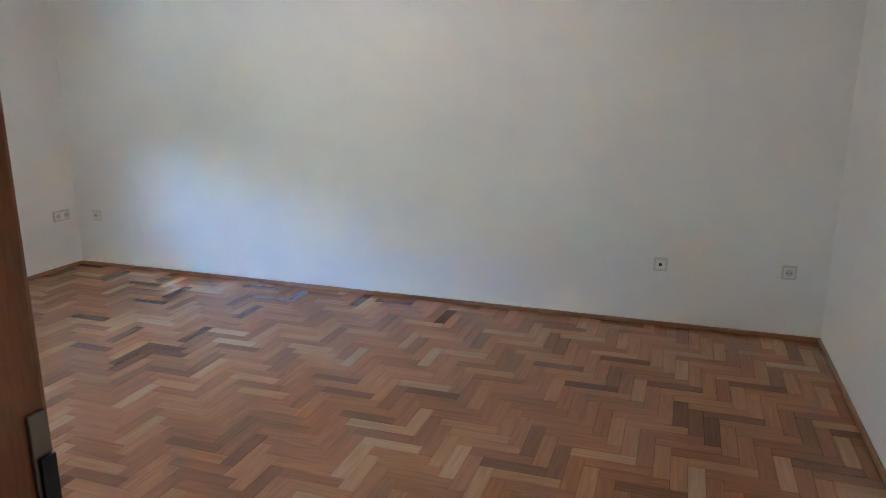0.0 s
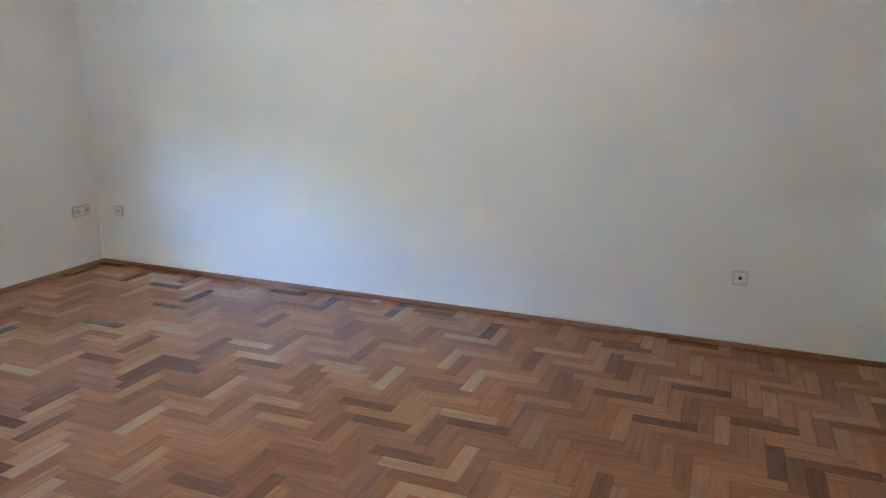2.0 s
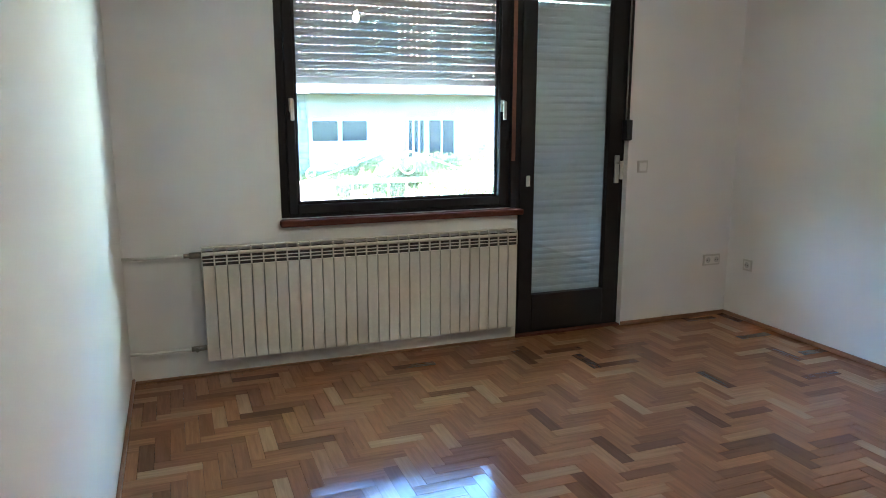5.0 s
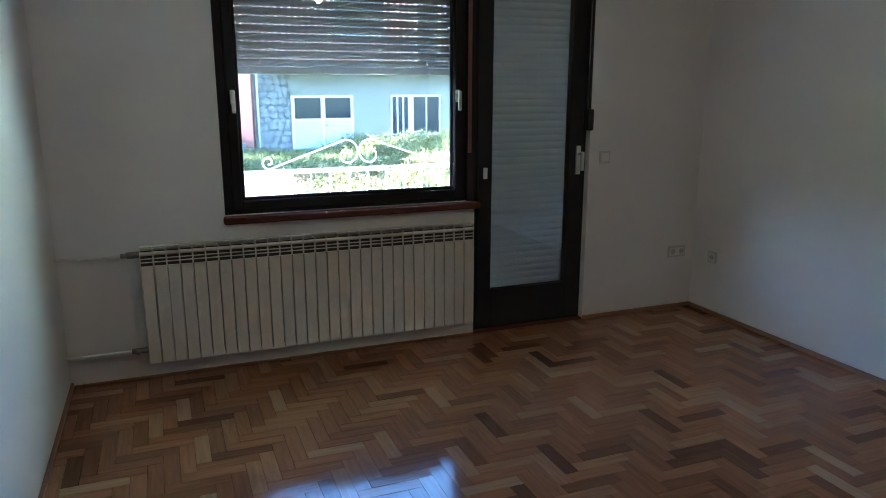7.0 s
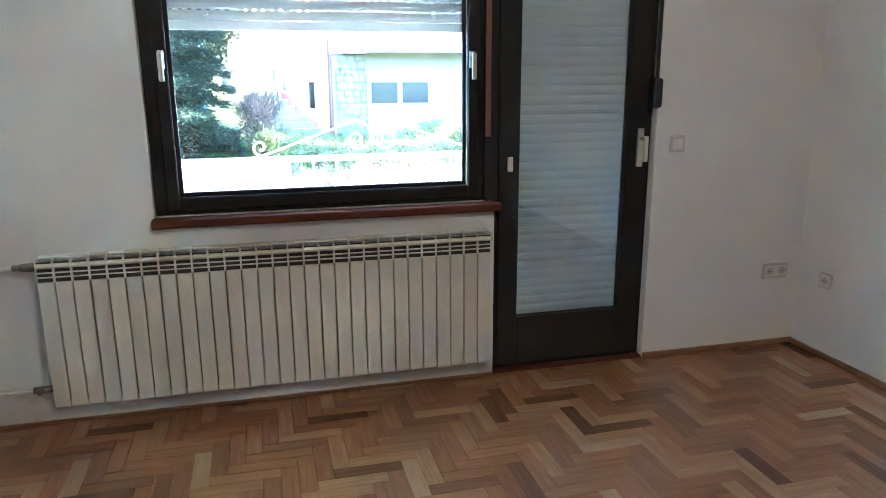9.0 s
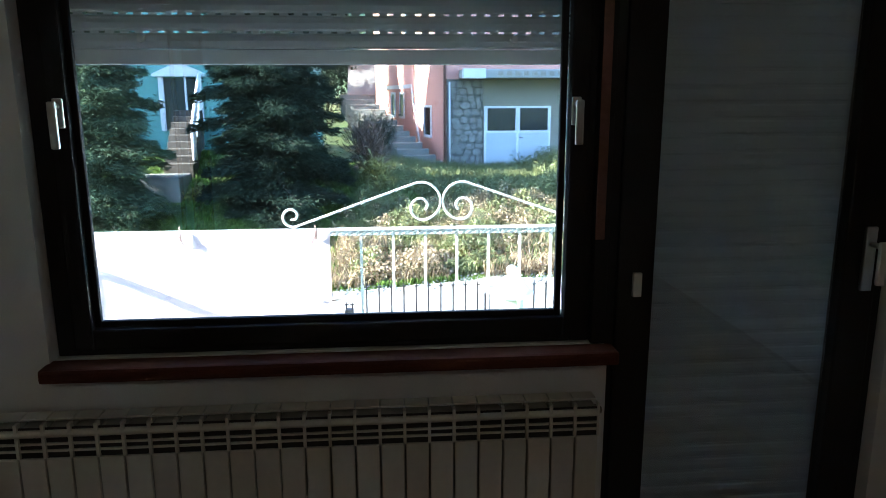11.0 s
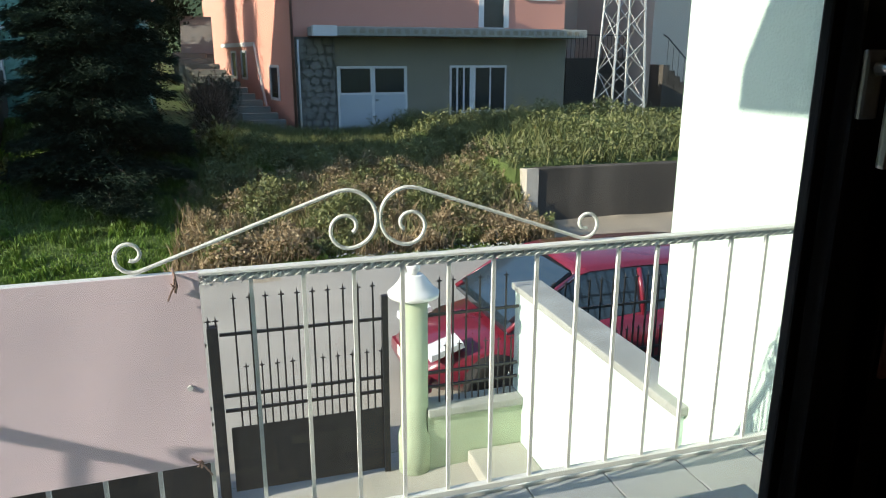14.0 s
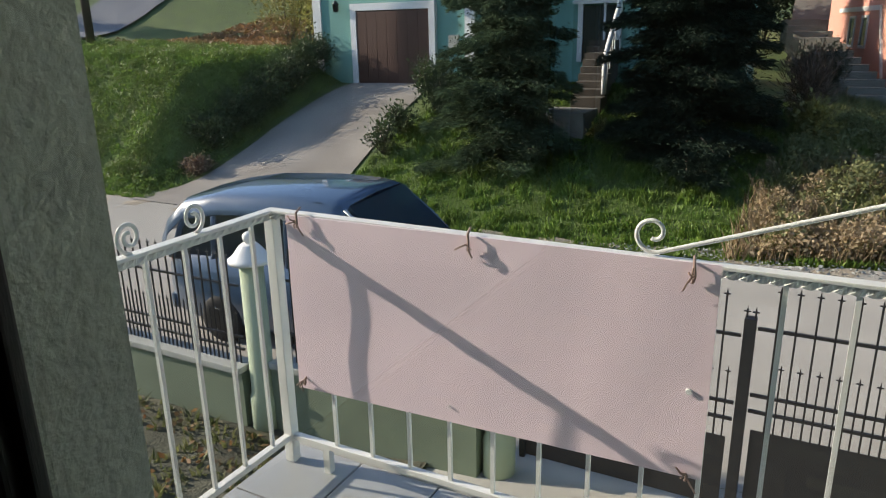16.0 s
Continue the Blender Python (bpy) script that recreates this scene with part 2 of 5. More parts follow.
M["pink"] = mat("salmon_render", (0.70, 0.33, 0.25), 0.85, 0.05, 0.8, 0.2, 40)
M["teal"] = mat("mint_teal_render", (0.165, 0.375, 0.325), 0.85, 0.05, 0.8, 0.2, 40)
M["wall_grey"] = mat("dark_grey_block", (0.20, 0.195, 0.18), 0.9, 0.2, 2, 0.4)
M["beige"] = mat("beige_render", (0.55, 0.50, 0.43), 0.85, 0.06, 0.8, 0.2, 40)
M["olive"] = mat("olive_grey_render", (0.27, 0.25, 0.19), 0.9, 0.16, 1.5, 0.4, 40)
M["stone"] = mat("grey_field_stone", (0.27, 0.265, 0.23), 0.9, 0.25, 3, 0.5, 25)
M["mortar"] = mat("dark_mortar", (0.13, 0.125, 0.11), 0.95, 0.2)
M["white_trim"] = mat("white_trim_paint", (0.74, 0.75, 0.74), 0.6, 0.04)
M["grey_door"] = mat("pale_blue_grey_door", (0.50, 0.56, 0.60), 0.5, 0.05)
M["dark_glass"] = mat("dark_window_glass", (0.025, 0.035, 0.04), 0.08, 0.1, 1, 0.0)
M["garage_wood"] = mat("brown_panel_wood", (0.09, 0.038, 0.023), 0.5, 0.3, 3, 0.2, 50, stretch=(8, 8, 1))
M["roof"] = mat("brown_roof_tile", (0.22, 0.10, 0.07), 0.85, 0.2)
M["pale_concrete"] = mat("pale_broken_concrete", (0.50, 0.45, 0.38), 0.9, 0.18, 3, 0.6, 25)
M["galv"] = mat("galvanised_lattice", (0.46, 0.47, 0.46), 0.5, 0.12, 6, 0.1, metal=0.3)
M["bark"] = mat("dark_bark", (0.09, 0.065, 0.045), 0.95, 0.3, 8, 0.8, 30, stretch=(4, 4, 1), depth=0.02)
M["spruce"] = leaf_mat("spruce_needles", (0.026, 0.052, 0.030), (0.092, 0.135, 0.072), 0.9)
M["spruce_dark"] = leaf_mat("dark_spruce_needles", (0.008, 0.020, 0.014), (0.028, 0.046, 0.028), 0.9)
M["grass"] = leaf_mat("grass_blades", (0.065, 0.14, 0.015), (0.21, 0.31, 0.055))
M["weed"] = leaf_mat("weed_leaves", (0.095, 0.125, 0.038), (0.28, 0.28, 0.115))
M["dry"] = leaf_mat("dry_straw", (0.22, 0.15, 0.085), (0.47, 0.36, 0.21))
M["hedge"] = leaf_mat("hedge_leaves", (0.022, 0.05, 0.020), (0.07, 0.11, 0.04))
M["yellow"] = leaf_mat("yellowing_leaves", (0.20, 0.19, 0.05), (0.40, 0.35, 0.10))
M["red_twig"] = leaf_mat("bare_reddish_twigs", (0.13, 0.085, 0.06), (0.22, 0.15, 0.11))
M["litter"] = leaf_mat("fallen_leaves", (0.22, 0.10, 0.04), (0.38, 0.22, 0.10))
M["red_paint"] = mat("red_car_paint", (0.18, 0.016, 0.032), 0.3, 0.03, 2, 0.0, coat=1.0)
M["blue_paint"] = mat("steel_blue_car_paint", (0.055, 0.10, 0.165), 0.3, 0.05, 2, 0.0, coat=1.0)
M["car_glass"] = mat("tinted_car_glass", (0.02, 0.03, 0.04), 0.04, 0.05, 1, 0.0, coat=0.6)
M["screen_glass"] = mat("blue_sunstrip_glass", (0.03, 0.05, 0.065), 0.06, 0.05, 1, 0.0, coat=0.6)
M["tyre"] = mat("tyre_rubber", (0.015, 0.015, 0.015), 0.8, 0.2)
M["lens"] = mat("headlight_lens", (0.72, 0.73, 0.74), 0.12, 0.08, 30, 0.2)
M["tail"] = mat("red_tail_lens", (0.55, 0.02, 0.02), 0.2, 0.1)
M["bulb"] = glow_mat("lit_bulb", (1.0, 0.8, 0.55), 2.5)


# ---- mesh helpers ----
def box(bm, x0, x1, y0, y1, z0, z1, bevel=0.0):
    v = [bm.verts.new(c) for c in ((x0, y0, z0), (x1, y0, z0), (x1, y1, z0), (x0, y1, z0), (x0, y0, z1), (x1, y0, z1), (x1, y1, z1), (x0, y1, z1))]
    f = [bm.faces.new([v[i] for i in q]) for q in ((3, 2, 1, 0), (4, 5, 6, 7), (0, 1, 5, 4), (1, 2, 6, 5), (2, 3, 7, 6), (3, 0, 4, 7))]
    if bevel:
        es = list({e for q in f for e in q.edges})
        bmesh.ops.bevel(bm, geom=es, offset=bevel, segments=2, affect="EDGES", profile=0.6)
    return v


def cyl(bm, p0, p1, r0, r1=None, n=12, caps=True):
    p0, p1 = Vector(p0), Vector(p1)
    r1 = r0 if r1 is None else r1
    q = (p1 - p0).to_track_quat("Z", "Y")
    ra = [bm.verts.new(p0 + q @ Vector((r0 * math.cos(2 * math.pi * i / n), r0 * math.sin(2 * math.pi * i / n), 0))) for i in range(n)]
    rb = [bm.verts.new(p1 + q @ Vector((r1 * math.cos(2 * math.pi * i / n), r1 * math.sin(2 * math.pi * i / n), 0))) for i in range(n)]
    for i in range(n):
        bm.faces.new((ra[i], ra[(i + 1) % n], rb[(i + 1) % n], rb[i])).smooth = n > 6
    if caps:
        bm.faces.new(list(reversed(ra)))
        bm.faces.new(rb)


def tube(bm, pts, r, n=8):
    """A round bar bent along pts."""
    pts = [Vector(p) for p in pts]
    rings = []
    side = None
    for i, p in enumerate(pts):
        d = (pts[min(i + 1, len(pts) - 1)] - pts[max(i - 1, 0)]).normalized()
        if side is None:
            side = d.orthogonal().normalized()
        side = (side - d * side.dot(d)).normalized()
        up = d.cross(side)
        rings.append([bm.verts.new(p + r * (math.cos(2 * math.pi * k / n) * side + math.sin(2 * math.pi * k / n) * up)) for k in range(n)])
    for a, b in zip(rings, rings[1:]):
        for k in range(n):
            bm.faces.new((a[k], a[(k + 1) % n], b[(k + 1) % n], b[k])).smooth = True
    bm.faces.new(list(reversed(rings[0])))
    bm.faces.new(rings[-1])


def lathe(bm, prof, cx, cy, n=24):
    rings = [[bm.verts.new((cx + r * math.cos(2 * math.pi * k / n), cy + r * math.sin(2 * math.pi * k / n), z)) for k in range(n)] for r, z in prof]
    for a, b in zip(rings, rings[1:]):
        for k in range(n):
            bm.faces.new((a[k], a[(k + 1) % n], b[(k + 1) % n], b[k])).smooth = True
    bm.faces.new(list(reversed(rings[0])))
    bm.faces.new(rings[-1])


def prism(bm, poly, a, b, axis="x"):
    """poly: 2D outline, drawn out from a to b along the axis."""
    def at(u, v, w):
        return {"x": (w, u, v), "y": (u, w, v), "z": (u, v, w)}[axis]
    va = [bm.verts.new(at(u, v, a)) for u, v in poly]
    vb = [bm.verts.new(at(u, v, b)) for u, v in poly]
    k = len(poly)
    for i in range(k):
        bm.faces.new((va[i], va[(i + 1) % k], vb[(i + 1) % k], vb[i]))
    bm.faces.new(list(reversed(va)))
    bm.faces.new(vb)
    bmesh.ops.recalc_face_normals(bm, faces=bm.faces[:])


def mesh_of(name, bm, material):
    me = bpy.data.meshes.new(name)
    bm.to_mesh(me)
    bm.free()
    me.materials.append(M[material])
    return me


def world_of(ob):
    m = ob.matrix_basis.copy()
    while ob.parent:
        ob = ob.parent
        m = ob.matrix_basis @ m
    return m


def part(name, bm, material, parent, label="", local=False):
    """One mesh under a thing or a part; bm in world places, or in the thing's own when local."""
    if not local:
        bm.transform(world_of(parent).inverted())
    ob = new(name, mesh_of(name, bm, material))
    ob.parent = parent
    return tagged(ob, label)


def thing(name, label, category, loc=(0, 0, 0), rz=0.0, group="", kind=""):
    ob = new(name)
    ob.empty_display_size = 0.1
    ob.matrix_basis = pose(*loc, 0, 0, rz)
    return tagged(ob, label, category, group, kind)


def solid(name, bm, material, label, category, kind="", group="", base=None):
    """A thing that is one mesh, with its origin at its base."""
    if base is None:
        cs = [v.co for v in bm.verts]
        base = Vector(((min(c.x for c in cs) + max(c.x for c in cs)) / 2, (min(c.y for c in cs) + max(c.y for c in cs)) / 2, min(c.z for c in cs)))
    bm.transform(Matrix.Translation(-Vector(base)))
    ob = new(name, mesh_of(name, bm, material))
    ob.location = base
    return tagged(ob, label, category, group, kind)


def B():
    return bmesh.new()


def fast(name, verts, faces, material):
    me = bpy.data.meshes.new(name)
    me.from_pydata(verts, [], faces)
    me.materials.append(M[material])
    return me


# ---- the room: walls, ceiling ----
XL, YB, H = -4.142, -5.412, 2.62
WX0, WX1, DX0, DX1 = -3.283, -1.765, -1.765, -0.929   # window and balcony door openings
WZ0, WTOP = 0.885, 2.36
T = 0.27
HX = -5.7                                            # hall's far wall


def wall_boxes(name, boxes, material, label):
    bm = B()
    for b in boxes:
        box(bm, *b)
    return solid(name, bm, material, label, "wall", "structure")


wall_boxes("wall_north", [(HX, WX0, 0, T - 0.02, 0, H), (WX0, WX1, 0, 0.031, 0, WZ0 - 0.041), (WX0, WX1, 0.031, T - 0.02, 0, WZ0 - 0.001), (WX0, DX1, 0, T - 0.02, WTOP, H), (DX1, 0.2, 0, T - 0.02, 0, H)], "wall", "white painted plaster wall with window and balcony door")
wall_boxes("wall_east", [(0, 0.2, YB, 0, 0, H)], "wall", "plain white painted plaster wall")
wall_boxes("wall_south", [(HX, 0.2, YB - 0.2, YB, 0, H)], "wall", "plain white painted plaster wall")
JY0, JY1 = -5.22, -4.304                              # doorway to the hall
wall_boxes("wall_west", [(XL - 0.15, XL, JY1 + 0.02, 0, 0, H), (XL - 0.15, XL, YB, JY0 - 0.02, 0, H), (XL - 0.15, XL, JY0 - 0.02, JY1 + 0.02, 2.07, H)], "wall", "white painted plaster wall with a doorway")
wall_boxes("wall_hall", [(HX - 0.2, HX, YB - 0.2, T, 0, H)], "wall", "plain white hall wall")
bm = B()
box(bm, HX - 0.2, 0.2, YB - 0.2, T, H, H + 0.2)
solid("ceiling", bm, "ceiling", "plain white painted ceiling", "ceiling", "structure")
bm = B()
box(bm, HX - 0.2, 0.2, YB - 0.2, T - 0.02, -0.2, -0.014)
floor = solid("floor", bm, "screed", "glossy herringbone parquet floor of mixed brown blocks", "floor", "structure", base=(0, 0, 0))

# exterior skin of the house
wall_boxes("wall_facade", [(HX - 0.2, WX0, T - 0.02, T, -2.6, 3.2), (WX0, DX1, T - 0.02, T, WTOP, 3.2), (WX0, WX1, T - 0.02, T, -2.6, WZ0 - 0.06), (DX1, 0.2, T - 0.02, T, -2.6, 3.2), (WX1, DX1, T - 0.02, T, -2.6, -0.02)], "render_green", "pale green rendered outer house wall")
wall_boxes("wall_wing", [(-0.2, 0.25, T, 2.72, -2.6, 3.4)], "render_green", "pale green rendered wing wall beside the balcony")
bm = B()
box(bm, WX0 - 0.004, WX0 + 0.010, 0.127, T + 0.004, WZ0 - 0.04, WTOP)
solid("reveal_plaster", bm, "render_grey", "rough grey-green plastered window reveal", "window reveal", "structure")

bm = B()
box(bm, -3.78, -0.2, T, 1.6, 2.9, 3.1)
solid("upper_slab", bm, "render_green", "pale rendered slab of the balcony above", "balcony slab", "structure")

# skirting: slim wooden strips along the floor
for nm, b in (("skirting_east", (-0.016, 0, YB, 0, 0, 0.028)), ("skirting_north", (DX1, -0.016, -0.016, 0, 0, 0.028)), ("skirting_south", (XL, -0.016, YB, YB + 0.016, 0, 0.028)), ("skirting_west", (XL, XL + 0.016, JY1 + 0.08, 0, 0, 0.028)), ("skirting_niche", (XL + 0.016, WX1 - 0.002, -0.012, 0, 0, 0.014))):
    bm = B()
    box(bm, *b, 0.004)
    solid(nm, bm, "skirt", "slim brown wooden skirting strip", "skirting", "structure")

# door lining to the hall
lining = thing("door_1", "orange-brown wooden door lining with metal keep", "door frame", (XL, (JY0 + JY1) / 2, 0), kind="structure")
for nm, b in (("jamb", (XL - 0.165, XL + 0.015, JY1, JY1 + 0.022, 0, 2.07)), ("jamb", (XL - 0.165, XL + 0.015, JY0 - 0.022, JY0, 0, 2.07)), ("head", (XL - 0.165, XL + 0.015, JY0, JY1, 2.048, 2.07))):
    bm = B()
    box(bm, *b, 0.003)
    part(nm, bm, "door_wood", lining)
for y0, y1 in ((JY1 + 0.022, JY1 + 0.09), (JY0 - 0.09, JY0 - 0.022)):
    bm = B()
    box(bm, XL, XL + 0.015, y0, y1, 0, 2.13, 0.004)
    part("architrave", bm, "door_wood", lining)
bm = B()
box(bm, XL + 0.002, XL + 0.012, JY1 - 0.002, JY1 + 0.004, 1.24, 1.362, 0.001)
keep = part("strike_plate", bm, "brass", lining, "grey metal strike plate")
bm = B()
box(bm, XL + 0.004, XL + 0.012, JY1 - 0.004, JY1 - 0.002, 1.295, 1.34)
part("latch_hole", bm, "black_plastic", keep)

# ---- window ----
GX0, GX1, GZ0, GZ1 = -3.152, -1.905, 0.975, 2.26
window = thing("window_1", "dark brown wooden window with white handles", "window", ((WX0 + WX1) / 2, 0.06, WZ0), kind="structure")


def frame_bars(parent, names, x0, x1, z0, z1, w, y0, y1, material="frame", bev=0.006, bottom=None):
    bottom = bottom or w
    for nm, b in zip(names, ((x0, x0 + w, y0, y1, z0, z1), (x1 - w, x1, y0, y1, z0, z1), (x0 + w, x1 - w, y0, y1, z0, z0 + bottom), (x0 + w, x1 - w, y0, y1, z1 - w, z1))):
        bm = B()
        box(bm, *b, bev)
        part(nm, bm, material, parent)


frame_bars(window, ["window_frame"] * 4, WX0 + 0.002, -1.808, WZ0, WTOP, 0.055, 0.05, 0.105)
sash = thing("sash", "", "", (0, 0, 0))
sash.parent = window
sash.matrix_basis = Matrix.Identity(4)
frame_bars(sash, ["stile", "stile", "bottom_rail", "top_rail"], WX0 + 0.052, -1.832, WZ0 + 0.02, WTOP - 0.04, 0.052, 0.034, 0.082, bottom=0.058)
frame_bars(sash, ["glazing_bead"] * 4, WX0 + 0.104, -1.890, WZ0 + 0.078, WTOP - 0.092, 0.018, 0.054, 0.072, bev=0.004)
bm = B()
box(bm, GX0 - 0.02, GX1 + 0.02, 0.062, 0.068, GZ0 - 0.02, GZ1 + 0.02)
pane = part("pane", bm, "glass", window)
pane.visible_shadow = False
bm = B()
box(bm, -1.808, -1.766, 0.02, 0.13, WZ0, WTOP, 0.004)
part("mullion", bm, "frame", window)


def window_handle(parent, x, y, z, turned=1):
    bm = B()
    box(bm, x - 0.013, x + 0.013, y - 0.008, y, z - 0.035, z + 0.04, 0.004)
    cyl(bm, (x, y - 0.012, z + 0.02), (x, y - 0.04, z + 0.02), 0.008, n=10)
    h = part("handle", bm, "steel", parent, "pale metal window handle")
    bm = B()
    box(bm, x - 0.011, x + 0.011, y - 0.046, y - 0.034, z - 0.085, z + 0.032, 0.005)
    part("lever", bm, "steel", h)


window_handle(window, -3.20, 0.034, 1.535)
window_handle(window, -1.87, 0.034, 1.535)
bm = B()
tube(bm, [(-1.798, 0.012, 2.34), (-1.798, 0.010, 1.7), (-1.798, 0.012, 1.19)], 0.004, 4)
box(bm, -1.811, -1.785, 0.006, 0.012, 1.19, 2.35, 0.002)
part("shutter_strap", bm, "strap", window, "red-brown woven shutter strap")
bm = B()
box(bm, -3.293, -1.745, -0.055, 0.03, 0.845, 0.884, 0.01)
solid("window_sill", bm, "sill", "red-brown varnished wooden window sill board", "window sill", "structure")

# ---- roller shutters, outside the glass ----
PITCH = 0.0465


def slat_mesh(name, width, slots):
    bm = B()
    hgt = 0.0412
    prof = [(0.0, 0.0), (0.004, 0.006), (0.0062, hgt / 2), (0.004, hgt - 0.006), (0.0, hgt), (-0.003, hgt - 0.004), (-0.003, 0.004)]
    prism(bm, [(-a, b) for a, b in prof], -width / 2, width / 2, "x")
    k = int(width / 0.038)
    if slots:
        for i in range(k):
            x = -width / 2 + 0.01 + i * 0.038
            box(bm, x, x + 0.022, -0.0015, 0.0015, hgt - 0.001, PITCH + 0.001)
    else:
        box(bm, -width / 2, width / 2, -0.0015, 0.0015, hgt - 0.001, PITCH + 0.001)
    return mesh_of(name, bm, "slat")


def shutter(label, x0, x1, zlow, ztop, y, slots_from):
    sh = thing("roller_shutter", label, "roller shutter", ((x0 + x1) / 2, y, zlow))
    open_me, shut_me = slat_mesh("slat_slotted", x1 - x0, True), slat_mesh("slat_plain", x1 - x0, False)
    bm = B()
    box(bm, x0, x1, y - 0.006, y + 0.006, zlow, zlow + 0.04, 0.003)
    part("end_bar", bm, "slat_end", sh, "pale bottom bar")
    z = zlow + 0.041
    while z < ztop:
        ob = new("slat", open_me if z >= slots_from else shut_me)
        ob.parent = sh
        ob.location = (0, 0, z - zlow)
        z += PITCH
    for x in (x0 - 0.012, x1):
        bm = B()
        box(bm, x, x + 0.012, y - 0.015, y + 0.015, 0 if zlow < 0.5 else WZ0, WTOP)
        part("guide", bm, "frame", sh)
    return sh


sw = shutter("grey slatted roller shutter lowered over upper window third", -3.274, -1.805, 1.662, 2.34, 0.155, 0)
for x in (-3.02, -2.02):
    bm = B()
    cyl(bm, (x, 0.150, 1.73), (x, 0.138, 1.73), 0.012, 0.009, 10)
    part("stopper", bm, "white_plastic", sw, "round white stop button")
sd = shutter("grey slatted roller shutter fully lowered behind the balcony door", -1.708, -1.008, 0.03, 2.34, 0.155, 2.16)

# ---- balcony door ----
door = thing("door_2", "dark brown wooden balcony door with tall glass", "balcony door", ((DX0 + DX1) / 2, 0.06, 0), kind="structure")
frame_bars(door, ["door_frame"] * 4, DX0 + 0.001, DX1 - 0.002, 0.0, WTOP, 0.05, 0.045, 0.12, bottom=0.03)
leaf = thing("leaf", "", "")
leaf.parent = door
leaf.matrix_basis = Matrix.Identity(4)
frame_bars(leaf, ["stile", "stile", "bottom_rail", "top_rail"], DX0 + 0.03, -0.963, 0.028, WTOP - 0.03, 0.105, 0.03, 0.085, bottom=0.25)
bm = B()
box(bm, -1.653, -1.053, 0.052, 0.058, 0.26, 2.25)
dp = part("pane", bm, "glass", door)
dp.visible_shadow = False
bm = B()
box(bm, -1.693, -1.668, 0.016, 0.03, 1.02, 1.09, 0.003)
part("catch", bm, "white_plastic", door, "small white door catch")
bm = B()
box(bm, -1.018, -0.984, 0.016, 0.03, 1.02, 1.21, 0.004)
cyl(bm, (-1.0, 0.016, 1.16), (-1.0, -0.03, 1.16), 0.008, n=10)
dh = part("handle", bm, "steel", door, "pale metal door handle on long plate")
bm = B()
box(bm, -1.012, -0.99, -0.042, -0.026, 1.05, 1.175, 0.005)
part("lever", bm, "white_plastic", dh)
bm = B()
box(bm, -0.972, -0.925, -0.035, 0.03, 1.31, 1.45, 0.012)
winder = part("strap_winder", bm, "black_plastic", door, "black shutter strap winder box")
bm = B()
box(bm, -0.953, -0.935, -0.005, -0.002, 1.44, 2.35)
part("shutter_strap", bm, "black_plastic", door)
bm = B()
box(bm, DX0 + 0.002, DX1 - 0.002, 0.0, 0.05, -0.01, 0.012, 0.003)
solid("threshold", bm, "sill", "red-brown wooden door threshold", "threshold", "structure")

# ---- radiator ----
rad = thing("radiator", "long cream aluminium sectional radiator below the window", "radiator", (-2.775, -0.06, 0.115))
SP = 0.0664
bm = B()
x = 0.0
box(bm, -SP / 2 + 0.0023, SP / 2 - 0.0023, -0.045, -0.035, 0.0, 0.548, 0.003)
panel_me = mesh_of("front_panel", bm, "rad")
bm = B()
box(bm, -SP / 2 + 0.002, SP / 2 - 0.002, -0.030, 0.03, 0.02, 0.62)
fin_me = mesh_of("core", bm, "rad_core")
# dark sheet that stands for the shade inside the grille
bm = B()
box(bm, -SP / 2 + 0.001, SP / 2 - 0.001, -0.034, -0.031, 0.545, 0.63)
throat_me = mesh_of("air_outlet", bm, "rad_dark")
bm = B()
box(bm, -SP / 2 + 0.0015, SP / 2 - 0.0015, -0.014, 0.034, 0.640, 0.646, 0.002)      # cap plate, set back
cyl(bm, (-SP / 2, -0.034, 0.614), (SP / 2, -0.034, 0.614), 0.011, n=10, caps=False)   # rounded upper bar
for z in (0.584, 0.565):
    box(bm, -SP / 2, SP / 2, -0.041, -0.030, z, z + 0.005)
for s in (-1, 1):
    box(bm, s * (SP / 2 - 0.002) - 0.002, s * (SP / 2 - 0.002) + 0.002, -0.044, -0.022, 0.548, 0.642)
grill_me = mesh_of("top_grille", bm, "rad")
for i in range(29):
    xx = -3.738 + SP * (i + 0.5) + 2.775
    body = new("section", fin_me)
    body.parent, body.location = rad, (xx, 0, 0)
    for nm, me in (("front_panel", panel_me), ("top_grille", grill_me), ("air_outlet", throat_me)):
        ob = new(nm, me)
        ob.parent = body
bm = B()
cyl(bm, (-3.80, -0.06, 0.72), (-3.735, -0.06, 0.72), 0.018, n=12)
cyl(bm, (-3.83, -0.06, 0.72), (-3.80, -0.06, 0.72), 0.013, n=12)
part("valve", bm, "brass", rad, "dull metal radiator valve")
bm = B()
cyl(bm, (-3.82, -0.06, 0.185), (-3.735, -0.06, 0.185), 0.015, n=12)
cyl(bm, (-3.79, -0.06, 0.185), (-3.79, -0.095, 0.185), 0.012, n=12)
part("lower_valve", bm, "brass", rad)
bm = B()
cyl(bm, (-1.812, -0.06, 0.72), (-1.795, -0.06, 0.72), 0.017, 0.01, 12)
part("end_plug", bm, "brass", rad)
for zz in (0.72, 0.185):
    bm = B()
    tube(bm, [(-3.82, -0.06, zz), (-3.95, -0.06, zz), (-4.04, -0.055, zz - 0.003), (XL, -0.05, zz)], 0.009, 10)
    part("pipe", bm, "pipe", rad, "thin white heating pipe")
